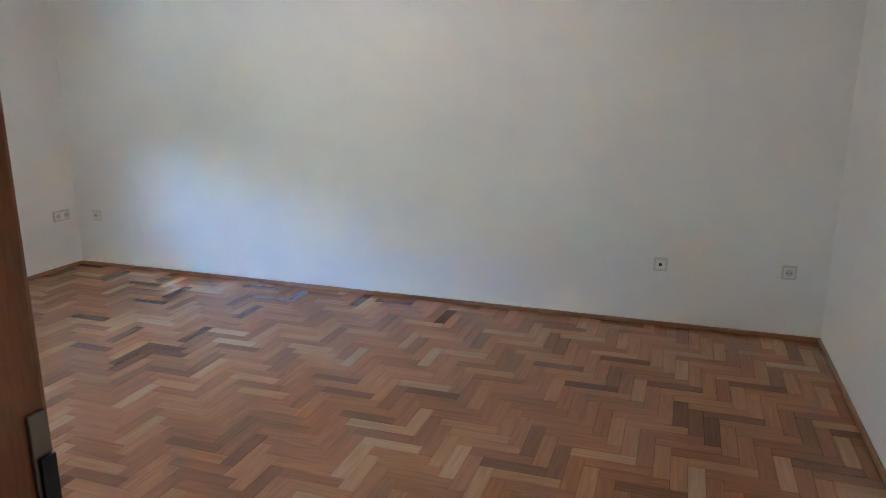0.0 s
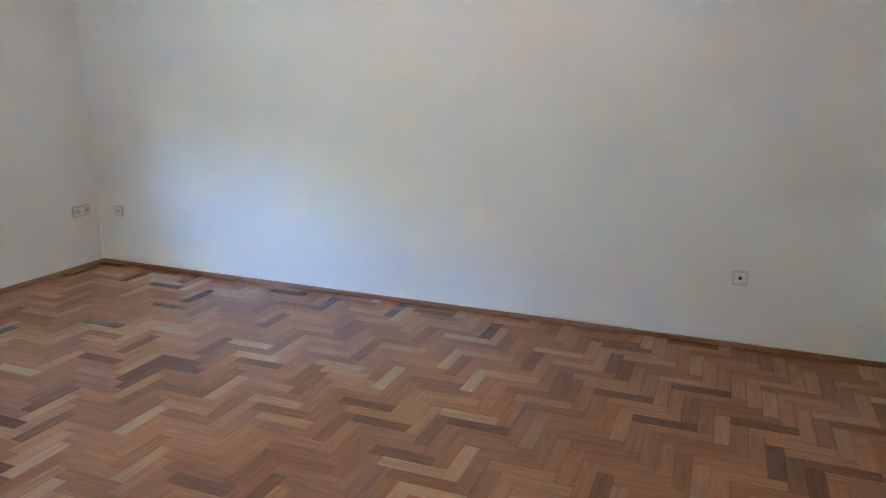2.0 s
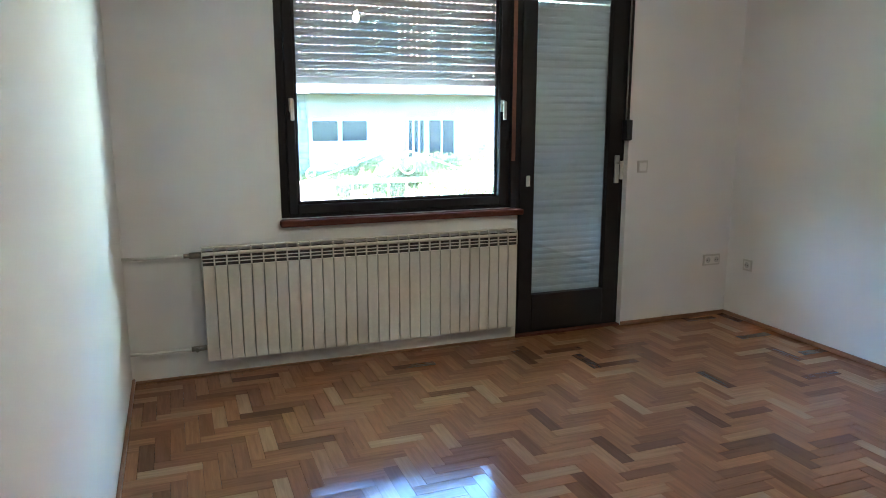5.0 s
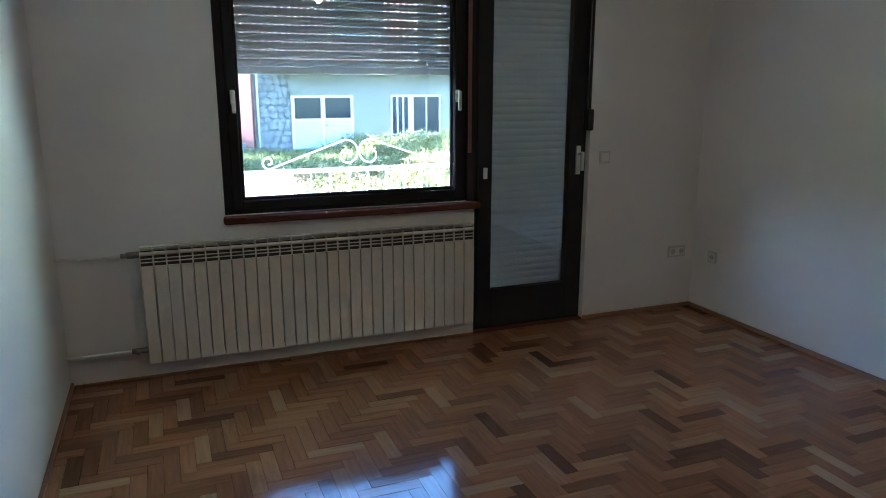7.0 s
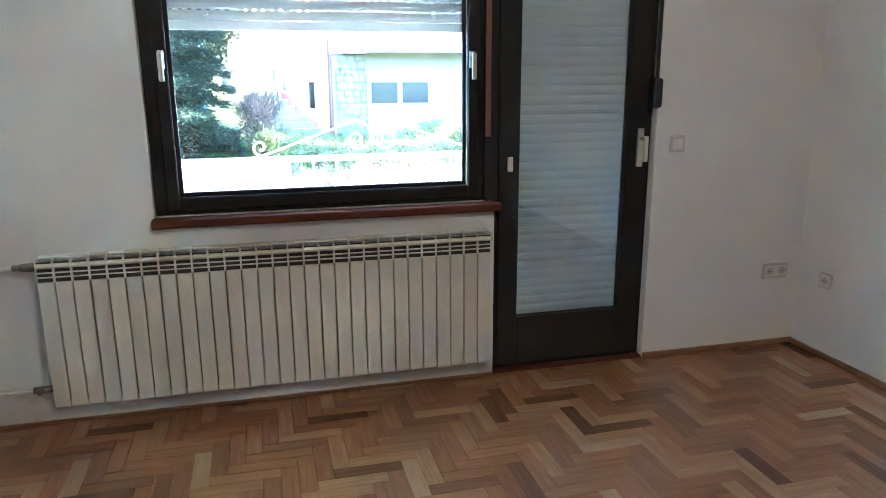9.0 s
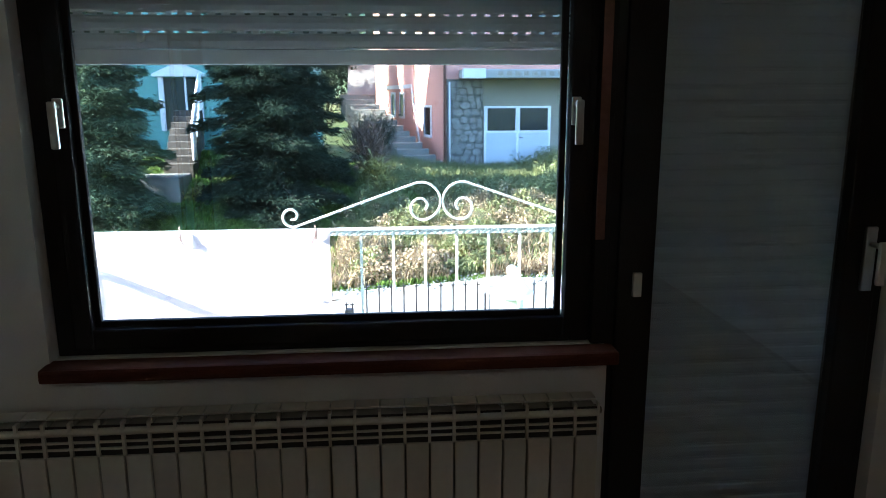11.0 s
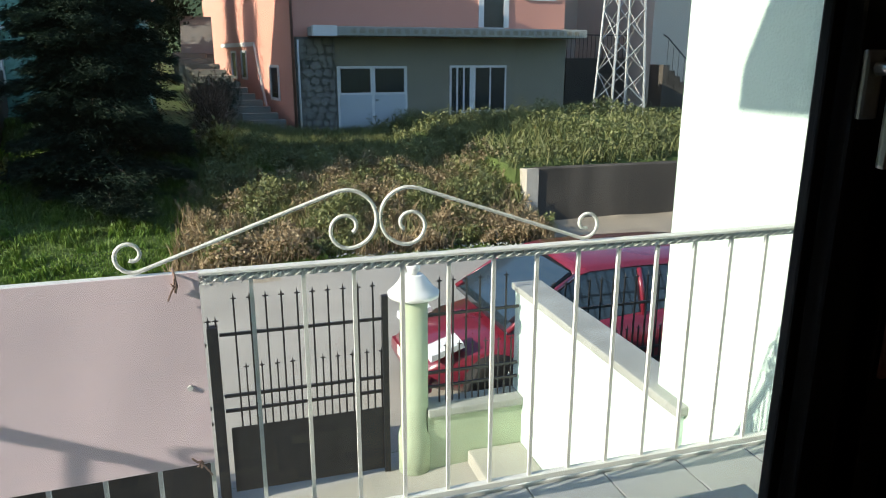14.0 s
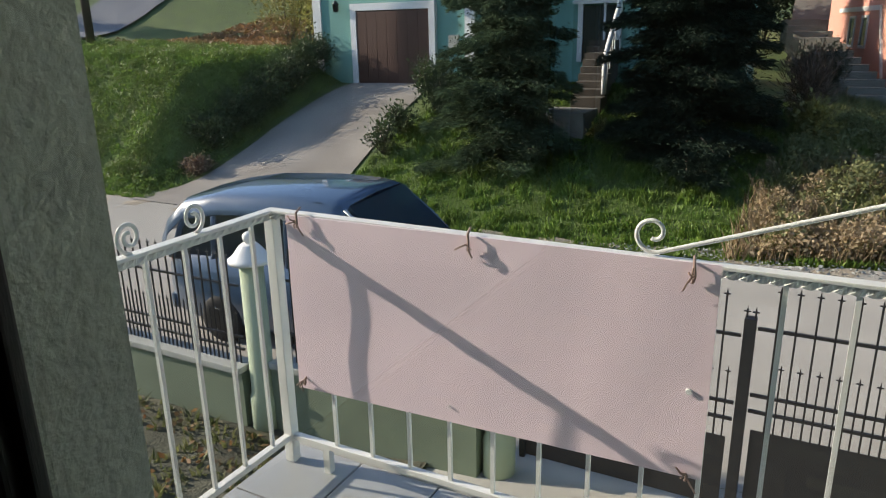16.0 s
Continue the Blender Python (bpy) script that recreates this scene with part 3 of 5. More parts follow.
for xx in (-3.45, -2.1):
    bm = B()
    box(bm, xx - 0.012, xx + 0.012, -0.04, 0.0, 0.66, 0.69)
    part("bracket", bm, "rad_dark", rad)


# ---- sockets, switch, thermostat, lamp ----
def socket(x, y, z, facing, label, wide=0.08, holes=True):
    """A flush plate on a wall; facing: degrees, 0 looks to -y, 90 to -x... as seen in the room."""
    s = thing("wall_socket", label, "socket", (x, y, z), facing, group="wall sockets")
    bm = B()
    box(bm, -wide / 2, wide / 2, -0.012, 0, -0.041, 0.041, 0.003)
    part("plate", bm, "socket_plate", s, local=True)
    bm = B()
    # smaller white cover leaves the darker rim as the plate's shadow outline
    box(bm, -wide / 2 + 0.012, wide / 2 - 0.012, -0.0135, -0.0115, -0.029, 0.029, 0.0005)
    part("cover", bm, "white_plastic", s, local=True)
    for k in range(max(1, round(wide / 0.08))):
        cx = -wide / 2 + 0.04 + 0.075 * k if wide > 0.1 else 0
        if holes:
            bm = B()
            cyl(bm, (cx, -0.0130, 0), (cx, -0.0150, 0), 0.022, 0.021, 20)
            cup = part("insert", bm, "grey_plastic", s, local=True)
            bm = B()
            for dx in (-0.0095, 0.0095):
                cyl(bm, (cx + dx, -0.0145, 0), (cx + dx, -0.0158, 0), 0.0035, n=8)
            part("pin_holes", bm, "black_plastic", cup, local=True)
    return s


socket(0, -4.497, 0.390, -90, "white square aerial socket on the white wall", holes=False)
bm = B()
cyl(bm, (-0.0125, -4.497, 0.390), (-0.0165, -4.497, 0.390), 0.010, n=12)
aerial = [o for o in scene.objects if o.name == "wall_socket"][0]
part("aerial_jack", bm, "black_plastic", aerial)
socket(0, -5.205, 0.402, -90, "white square power socket near the wall corner")
socket(0, -0.211, 0.413, -90, "white square power socket near the window corner")
socket(-0.155, 0, 0.425, 0, "white double power socket beside the corner", wide=0.15)
sw = thing("light_switch", "white square light switch beside the balcony door", "light switch", (-0.81, 0, 1.13))
bm = B()
box(bm, -0.042, 0.042, -0.009, 0, -0.042, 0.042, 0.004)
part("plate", bm, "socket_plate", sw, local=True)
bm = B()
box(bm, -0.028, 0.028, -0.014, -0.008, -0.028, 0.028, 0.003)
part("rocker", bm, "white_plastic", sw, local=True)
th = thing("thermostat", "white box thermostat with grey dial on wall", "thermostat", (-1.90, YB, 1.45))
bm = B()
box(bm, -0.068, 0.068, 0, 0.052, 0.008, 0.098, 0.007)
part("housing", bm, "socket_plate", th, local=True)
bm = B()
box(bm, 0.026, 0.058, 0.051, 0.054, 0.056, 0.088, 0.001)
part("display", bm, "dark_display", th, "dark green display", local=True)
bm = B()
box(bm, -0.035, 0.002, 0.051, 0.054, 0.079, 0.086, 0.001)
part("slot", bm, "grey_plastic", th, local=True)
for z in (0.018, 0.036):
    bm = B()
    box(bm, 0.042, 0.078, 0.036, 0.057, z, z + 0.011, 0.003)
    part("button", bm, "white_plastic", th, local=True)
lamp = thing("ceiling_lamp", "bare lit bulb hanging on a short cable", "ceiling lamp", (-2.1, -2.75, H))
bm = B()
lathe(bm, [(0.045, H), (0.045, H - 0.012), (0.02, H - 0.03), (0.004, H - 0.034)][::-1], -2.1, -2.75, 20)
part("rose", bm, "white_plastic", lamp)
bm = B()
tube(bm, [(-2.1, -2.75, H - 0.02), (-2.1, -2.75, H - 0.10)], 0.003, 6)
part("cable", bm, "white_plastic", lamp)
bm = B()
lathe(bm, [(0.018, H - 0.155), (0.02, H - 0.14), (0.02, H - 0.11), (0.008, H - 0.095)], -2.1, -2.75, 16)
part("holder", bm, "white_plastic", lamp)
bm = B()
lathe(bm, [(0.004, H - 0.262), (0.018, H - 0.256), (0.029, H - 0.235), (0.030, H - 0.215), (0.022, H - 0.185), (0.014, H - 0.16), (0.013, H - 0.15)], -2.1, -2.75, 18)
gb = part("bulb", bm, "bulb", lamp, "glowing clear bulb")
gb.visible_shadow = False


# ---- ground ----
def sm(a, b, x):
    t = min(1, max(0, (x - a) / (b - a)))
    return t * t * (3 - 2 * t)


def street(x):
    return -1.86 + 0.075 * max(-5.0, min(0.6, x + 1.2))


def land(x, y):
    """Height of the ground at a place of the plan."""
    z0 = street(x)
    added_hill = 22 * sm(40, 120, math.hypot(x, y)) * sm(20, -40, x)   # unseen rise added in the west, holds low sky light off the room
    if y < 11.2:
        return z0 + added_hill
    far = 0.0 + 0.85 * sm(-16.7, -18.6, x) - 0.95 * sm(-7.0, 1.0, x)
    reach = 18.5 - 4.7 * sm(-16.9, -18.4, x)
    z = z0 + (far - z0) * sm(11.2, reach + 1.5, y) ** 0.9
    if x > 3.25:
        z = z0 + (-0.72 - z0) * sm(13.05, 13.25, y)
    elif x > -3:
        z += 0.35 * sm(-3, 1, x) * sm(11.6, 13, y) * (1 - sm(15, 19, y))
    z += 0.8 * math.exp(-((x - 6.8) ** 2 + (y - 17.0) ** 2) / 7) if x > 3.25 and y > 13.2 else 0
    if y > 27:
        z += 0.13 * (y - 27)
    z += added_hill
    if x < -17 and y > 13:
        z += 0.03 * min(-17 - x, 20)
    return z + 0.05 * noise.noise((x * 0.7, y * 0.7, 0)) * sm(11.2, 12.5, y)


def sheet(name, xs, ys, height, material, lift=0.0):
    vs = [(x, y, height(x, y) + lift) for y in ys for x in xs]
    k = len(xs)
    fs = [(j * k + i, j * k + i + 1, (j + 1) * k + i + 1, (j + 1) * k + i) for j in range(len(ys) - 1) for i in range(k - 1)]
    return fast(name, vs, fs, material)


def span(a, b, step):
    k = max(1, round((b - a) / step))
    return [a + (b - a) * i / k for i in range(k + 1)]


gx = [-900, -400, -280, -200] + span(-160, -52, 6) + span(-48, 24, 0.6) + [32, 45, 70, 120, 220, 400, 900]
gy = [-900, -300, -100, -40, -15, -6] + span(-3, 30, 0.5) + span(32, 50, 2) + span(56, 165, 6) + [200, 280, 400, 900]
gx = sorted(set(gx + [3.2, 3.3]))
gy = sorted(set(gy + [13.05, 13.15, 13.25]))
ground = new("ground", sheet("ground", gx, gy, land, "ground"))
tagged(ground, "grassy ground that rises to the houses", "ground", kind="structure")
road = new("road", sheet("road", span(-40, 30, 0.8), span(4.95, 11.1, 0.6), land, "asphalt", 0.02))
tagged(road, "pale worn asphalt village road", "road", kind="structure")
verge = new("verge", sheet("verge", span(-40, 3.2, 0.25), span(10.55, 11.75, 0.2), lambda x, y: land(x, y) + 0.07 * noise.noise((x * 1.3, y * 1.9, 5)) - 0.02, "dirt", 0.03))
tagged(verge, "sandy dirt verge along the road", "verge", kind="structure")
strip = new("verge_strip", sheet("verge_strip", span(3.2, 16, 0.4), span(10.9, 12.95, 0.3), lambda x, y: land(x, y) + 0.04 * noise.noise((x * 1.3, y * 1.9, 8)), "dirt", 0.035))
tagged(strip, "dirt strip below the retaining wall", "verge", kind="structure")
yard = new("pavement", sheet("pavement", span(-5.2, 0.2, 0.6), span(0.3, 4.95, 0.45), land, "concrete", 0.015))
tagged(yard, "worn concrete yard paving before the gate", "pavement", kind="structure")
garden = new("garden_bed", sheet("garden_bed", span(-16, -5.2, 0.4), span(0.3, 4.4, 0.4), lambda x, y: land(x, y) + 0.06 * noise.noise((x * 2, y * 2, 3)), "soil", 0.03))
tagged(garden, "dark garden soil with fallen leaves", "garden bed", kind="structure")
dv = []
for i in range(15):
    t = i / 14
    y = 11.0 + (19.5 - 11.0) * t
    xa, xb = -16.6 + 0.35 * t - 0.6 * (1 - sm(0, 0.2, t)), -12.1 - 1.1 * t
    dv += [(xa + (xb - xa) * k / 6, y, land(xa + (xb - xa) * k / 6, y) + 0.035) for k in range(7)]
drive = new("driveway", fast("driveway", dv, [(j * 7 + i, j * 7 + i + 1, j * 7 + i + 8, j * 7 + i + 7) for j in range(14) for i in range(6)], "drive"))
tagged(drive, "grey concrete driveway up to the garage", "driveway", kind="structure")
fr = []
for i in range(29):
    y = 12 + 1.25 * i
    xn = -35.3 - 0.5 * (y - 23.7)
    fr += [(xn - 1.3 * k, y + 0.4 * k, land(xn - 1.3 * k, y + 0.4 * k) + 0.14) for k in range(5)]
back_road = new("back_road", fast("back_road", fr, [(5 * j + k, 5 * j + k + 1, 5 * j + k + 6, 5 * j + k + 5) for j in range(28) for k in range(4)], "back_asphalt"))
tagged(back_road, "grey side road climbing past the meadow", "road", kind="structure")

# ---- balcony ----
bm = B()
box(bm, -4.2, -0.2, T + 0.002, 1.60, -0.19, -0.034)
balcony = solid("balcony_floor", bm, "grout", "concrete balcony slab with grey tiles", "balcony floor", "structure", base=(-2.2, 0.9, -0.19))
tb = B()
box(tb, 0.003, 0.327, 0.003, 0.327, -0.012, 0.0, 0.003)
tile_me = mesh_of("floor_tile", tb, "tile")
for i in range(12):
    for j in range(4):
        ob = new("floor_tile", tile_me)
        ob.parent = balcony
        ob.location = (-4.19 + 0.331 * i + 2.2, T + 0.006 + 0.331 * j - 0.9, -0.022 + 0.19)
bm = B()
box(bm, -4.22, -0.2, 1.60, 1.63, -0.2, -0.01, 0.004)
solid("balcony_edge", bm, "cap", "white painted balcony slab edge", "balcony edge", "structure")

RY, RX = 1.5, -4.11
rail = thing("balcony_railing", "white painted wrought iron balcony railing with scrolls", "railing", (-2.2, RY, 0))
def twisted_bar(bm, p0, p1, half, pitch=0.034):
    """Square rod twisted about its axis."""
    p0, p1 = Vector(p0), Vector(p1)
    d = (p1 - p0).normalized()
    a = d.cross(Vector((0, 0, 1)))
    n = int((p1 - p0).length / (pitch / 4))
    last = None
    for i in range(n + 1):
        c, t = p0 + (p1 - p0) * (i / n), i * math.pi / 8
        ring = [bm.verts.new(c + (a * math.cos(t + k * math.pi / 2) + Vector((0, 0, 1)) * math.sin(t + k * math.pi / 2)) * half) for k in range(4)]
        if last:
            for k in range(4):
                bm.faces.new((last[k], last[(k + 1) % 4], ring[(k + 1) % 4], ring[k]))
        last = ring


for a, b, bar in (((RX - 0.02, RY, 0), (-0.2, RY, 0), (RX - 0.02, -0.2, RY - 0.02, RY + 0.02, 0.954, 0.965)), ((RX, T, 0), (RX, RY - 0.022, 0), (RX - 0.02, RX + 0.02, T, RY - 0.022, 0.954, 0.965))):
    bm = B()
    box(bm, *bar, 0.003)
    flat = part("top_rail", bm, "rail", rail)
    bm = B()
    twisted_bar(bm, (a[0], a[1], 0.943), (b[0], b[1], 0.943), 0.0155)
    part("twisted_bar", bm, "rail", flat)
bm = B()
box(bm, RX + 0.02, -0.2, RY - 0.014, RY + 0.014, 0.076, 0.098, 0.003)
part("bottom_rail", bm, "rail", rail)
bm = B()
box(bm, RX - 0.014, RX + 0.014, T, RY - 0.02, 0.076, 0.098, 0.003)
part("bottom_rail", bm, "rail", rail)
bm = B()
box(bm, RX - 0.02, RX + 0.02, RY - 0.02, RY + 0.02, -0.02, 0.934, 0.004)
part("corner_post", bm, "rail", rail)
bm = B()
box(bm, -0.0062, 0.0062, -0.0062, 0.0062, 0.096, 0.934)
bal_me = mesh_of("baluster", bm, "rail")
bx = [-0.96 - 0.1545 * k for k in range(-4, 20)]
for x in bx:
    ob = new("baluster", bal_me)
    ob.parent, ob.location = rail, (x + 2.2, 0, 0)
for k in range(8):
    ob = new("baluster", bal_me)
    ob.parent, ob.location = rail, (RX + 2.2, -0.104 - 0.142 * k, 0)
for x in (-3.94, -2.1, -0.4):
    bm = B()
    box(bm, x - 0.014, x + 0.014, RY - 0.014, RY + 0.014, -0.03, 0.078)
    part("foot", bm, "rail", rail)


def spiral(cx, cz, r0, r1, a0, a1, k=18):
    return [(cx + (r0 + (r1 - r0) * i / k) * math.cos(a0 + (a1 - a0) * i / k), cz + (r0 + (r1 - r0) * i / k) * math.sin(a0 + (a1 - a0) * i / k)) for i in range(k + 1)]


def arch_scroll():
    """Half of the arched ornament, mirrored about u = 0: an outer curl, a straight rise, a large inner curl."""
    outer = spiral(-0.712, 1.026, 0.014, 0.052, -0.6 * math.pi, 1.5 * math.pi + 0.3, 26)
    inner = spiral(-0.096, 1.088, 0.094, 0.088, 0.62 * math.pi, -0.5 * math.pi, 16) + spiral(-0.096, 1.064, 0.064, 0.020, -0.5 * math.pi, -2.25 * math.pi, 20)[1:]
    return outer + inner


for s in (-1, 1):
    bm = B()
    tube(bm, [(-2.115 - s * u, RY, z) for u, z in arch_scroll()], 0.0062, 8)
    part("scroll", bm, "rail", rail)
for yc in (1.16, 0.93):
    sg = 1 if yc > 1 else -1
    bm = B()
    pts = spiral(0, 0.045, 0.012, 0.048, 2.6 * math.pi, -0.5 * math.pi, 26)
    tube(bm, [(RX, yc + sg * 0.9 * u, 0.968 + z) for u, z in pts], 0.0062, 8)
    part("scroll", bm, "rail", rail)

board = thing("pink_board", "faded pink sheet board tied to the white railing", "board", (-3.335, 1.472, 0.33))
nx, nz = 40, 16
vs, fs = [], []
for lay, y in ((0, 1.466), (1, 1.471)):
    for j in range(nz + 1):
        for i in range(nx + 1):
            u, v = i / nx, j / nz
            x, z = -4.02 + 1.37 * u, 0.325 + 0.042 * u + (0.635 - 0.030 * u) * v
            w = 0.004 * noise.noise((u * 5, v * 3, 1)) - 0.010 * (1 - v) * u
            vs.append((x + 3.335, y + w - 1.472, z - 0.33))
k = (nx + 1) * (nz + 1)
for j in range(nz):
    for i in range(nx):
        a = j * (nx + 1) + i
        fs += [(a, a + 1, a + nx + 2, a + nx + 1), (k + a, k + a + nx + 1, k + a + nx + 2, k + a + 1)]
rim = [i for i in range(nx + 1)] + [j * (nx + 1) + nx for j in range(1, nz + 1)] + [nz * (nx + 1) + i for i in range(nx - 1, -1, -1)] + [j * (nx + 1) for j in range(nz - 1, 0, -1)]
fs += [(rim[i], k + rim[i], k + rim[(i + 1) % len(rim)], rim[(i + 1) % len(rim)]) for i in range(len(rim))]
sh_ob = new("sheet", fast("sheet", vs, fs, "banner"))
sh_ob.parent = board
rt = random.Random(9)
for x, z in ((-3.965, 0.945), (-3.34, 0.945), (-2.715, 0.94), (-3.985, 0.365), (-2.69, 0.375)):
    bm = B()
    up = 0.03 if z > 0.6 else 0.0
    yk = 1.455
    tube(bm, [(x, yk, z - 0.02), (x + 0.006, yk - 0.004, z), (x + 0.002, yk - 0.002, z + up), (x - 0.004, 1.485, z + up + 0.012)], 0.004, 6)
    for q in range(4):
        dx, dz = rt.uniform(-0.04, 0.04), rt.uniform(-0.05, 0.03)
        tube(bm, [(x, yk, z), (x + dx * 0.5, yk - 0.012, z + dz * 0.4), (x + dx, yk - 0.008, z + dz)], 0.0028, 5)
    part("tie", bm, "cord", board, "knotted twine tie")
for x, z, r in ((-2.70, 0.62, 0.010), (-3.41, 0.40, 0.004)):
    bm = B()
    cyl(bm, (x, 1.468, z), (x, 1.455, z), r, r * 0.8, 10)
    part("rivet", bm, "white_trim", board)

# ---- street fence, pillars, gate ----
FY = 4.66


def pillar(x, y, top, foot, label):
    p = thing("fence_pillar", label, "pillar", (x, y, foot), group="fence pillars")
    bm = B()
    lathe(bm, [(0.14, foot - 0.1), (0.14, foot + 0.35), (0.116, foot + 0.42), (0.114, top)], x, y, 28)
    part("shaft", bm, "pillar", p)
    bm = B()
    lathe(bm, [(0.12, top), (0.205, top + 0.012), (0.21, top + 0.045), (0.185, top + 0.06), (0.15, top + 0.10), (0.11, top + 0.155), (0.085, top + 0.18), (0.075, top + 0.19)], x, y, 28)
    c = part("cap", bm, "cap", p, "white flared cap")
    bm = B()
    lathe(bm, [(0.03, top + 0.188), (0.035, top + 0.205), (0.052, top + 0.225), (0.058, top + 0.25), (0.05, top + 0.278), (0.028, top + 0.298), (0.008, top + 0.304)], x, y, 20)
    part("ball", bm, "cap", c)
    return p


pillar(-1.19, FY, -0.295, street(-1.2), "round sage green fence pillar beside the gate")
pillar(-4.58, FY - 0.1, -0.42, street(-4.8), "round sage green fence pillar behind the board")
pillar(-7.05, FY - 0.25, -0.50, street(-7), "round sage green fence pillar near the blue car")


def low_wall(x0, x1, y, top, label, material="pillar"):
    w = thing("fence_wall", label, "low wall", ((x0 + x1) / 2, y, street(x0)))
    bm = B()
    prism(bm, [(x0, street(x0) - 0.2), (x1, street(x1) - 0.2), (x1, top), (x0, top)], y - 0.09, y + 0.09, "y")
    part("masonry", bm, material, w)
    bm = B()
    box(bm, x0, x1, y - 0.125, y + 0.125, top + 0.001, top + 0.07, 0.012)
    part("coping", bm, "coping", w, "weathered grey coping")


low_wall(-1.10, -0.25, FY, -1.335, "short sage green wall below iron fence")
low_wall(-6.92, -4.72, FY - 0.17, -1.55, "green garden wall toned dark for its shade, below iron fence", "shaded_sage_render")
low_wall(-16.0, -7.18, FY - 0.3, -1.62, "long green garden wall toned dark for its shade, below iron fence", "shaded_sage_render")


def spear(bm, x, y, z, s=1.0):
    """Bar head: a small cross with a pointed tip."""
    cyl(bm, (x, y, z), (x, y, z + 0.05 * s), 0.009 * s, 0.001, 6)
    cyl(bm, (x - 0.022 * s, y, z + 0.008), (x + 0.022 * s, y, z + 0.008), 0.006 * s, n=6)


def iron_fence(x0, x1, y, low, high, label, panel=0.0, name="iron_fence", category="fence", step=0.118):
    f = thing(name, label, category, ((x0 + x1) / 2, y, low))
    k = max(2, round((x1 - x0) / step))
    for i in range(1, k):
        x = x0 + (x1 - x0) * i / k
        bm = B()
        tall = i % 2 == 0 or step > 0.11
        box(bm, x - 0.0065, x + 0.0065, y - 0.0065, y + 0.0065, low + panel, high)
        spear(bm, x, y, high)
        part("bar", bm, "iron", f)
        if i < k:
            xs = x + (x1 - x0) / k / 2
            if xs < x1:
                bm = B()
                box(bm, xs - 0.0055, xs + 0.0055, y - 0.0055, y + 0.0055, low + panel, low + panel + (high - low - panel) * 0.47)
                spear(bm, xs, y, low + panel + (high - low - panel) * 0.47, 0.9)
                part("short_bar", bm, "iron", f)
    for q in (0.13, 0.25, 0.73):
        z = low + panel + (high - low - panel) * q
        bm = B()
        box(bm, x0, x1, y - 0.011, y + 0.011, z, z + 0.022)
        part("cross_bar", bm, "iron", f)
    if panel:
        bm = B()
        box(bm, x0 + 0.03, x1 - 0.03, y - 0.004, y + 0.004, low + 0.03, low + panel)
        part("panel", bm, "iron", f, "solid black sheet panel")
        for a, b in (((x1 - 0.05, x1),) if x1 > -2 else ((x0, x0 + 0.05),)):
            bm = B()
            box(bm, a, b, y - 0.025, y + 0.025, low, high - 0.08, 0.004)
            part("frame_post", bm, "iron", f)
    return f


iron_fence(-1.09, -0.27, FY, -1.26, -0.19, "black iron spear fence on the low wall")
iron_fence(-6.9, -4.75, FY - 0.17, -1.48, -0.36, "black iron spear fence on the garden wall")
iron_fence(-15.9, -7.2, FY - 0.3, -1.55, -0.45, "long black iron spear fence on the garden wall")
iron_fence(-2.70, -1.40, FY + 0.03, street(-2) + 0.07, -0.19, "black iron gate leaf with solid lower panel", 0.60, "gate_leaf", "gate")
iron_fence(-4.44, -2.80, FY + 0.03, street(-4) + 0.10, -0.25, "wide black iron gate leaf with solid lower panel", 0.62, "gate_leaf", "gate")
post = thing("gate_post", "black square iron gate post with twin spears", "gate post", (-2.75, FY + 0.05, street(-2.7)))
bm = B()
box(bm, -2.79, -2.71, FY + 0.01, FY + 0.09, street(-2.7), -0.40, 0.005)
part("post", bm, "iron", post)
for dx in (-0.028, 0.028):
    bm = B()
    cyl(bm, (-2.75 + dx, FY + 0.05, -0.41), (-2.75 + dx, FY + 0.05, -0.36), 0.007, n=6)
    spear(bm, -2.75 + dx, FY + 0.05, -0.365)
    part("spear", bm, "iron", post)
bm = B()
box(bm, -0.25, -0.04, 2.45, FY + 0.12, -2.0, -0.36)
sidew = thing("yard_wall", "white rendered yard wall with grey coping", "wall", (-0.15, 3.5, -2.0))
part("masonry", bm, "render_green", sidew)
bm = B()
box(bm, -0.28, -0.01, 2.42, FY + 0.15, -0.359, -0.30, 0.012)
part("coping", bm, "coping", sidew, "weathered grey coping")
bm = B()
box(bm, -0.75, -0.25, 3.2, FY - 0.1, -2.0, -1.70, 0.02)
solid("yard_step", bm, "concrete", "low worn concrete step by the wall", "step")
iron_fence(-0.02, 6.0, FY + 0.1, -1.3, -0.35, "black iron spear fence along the street")


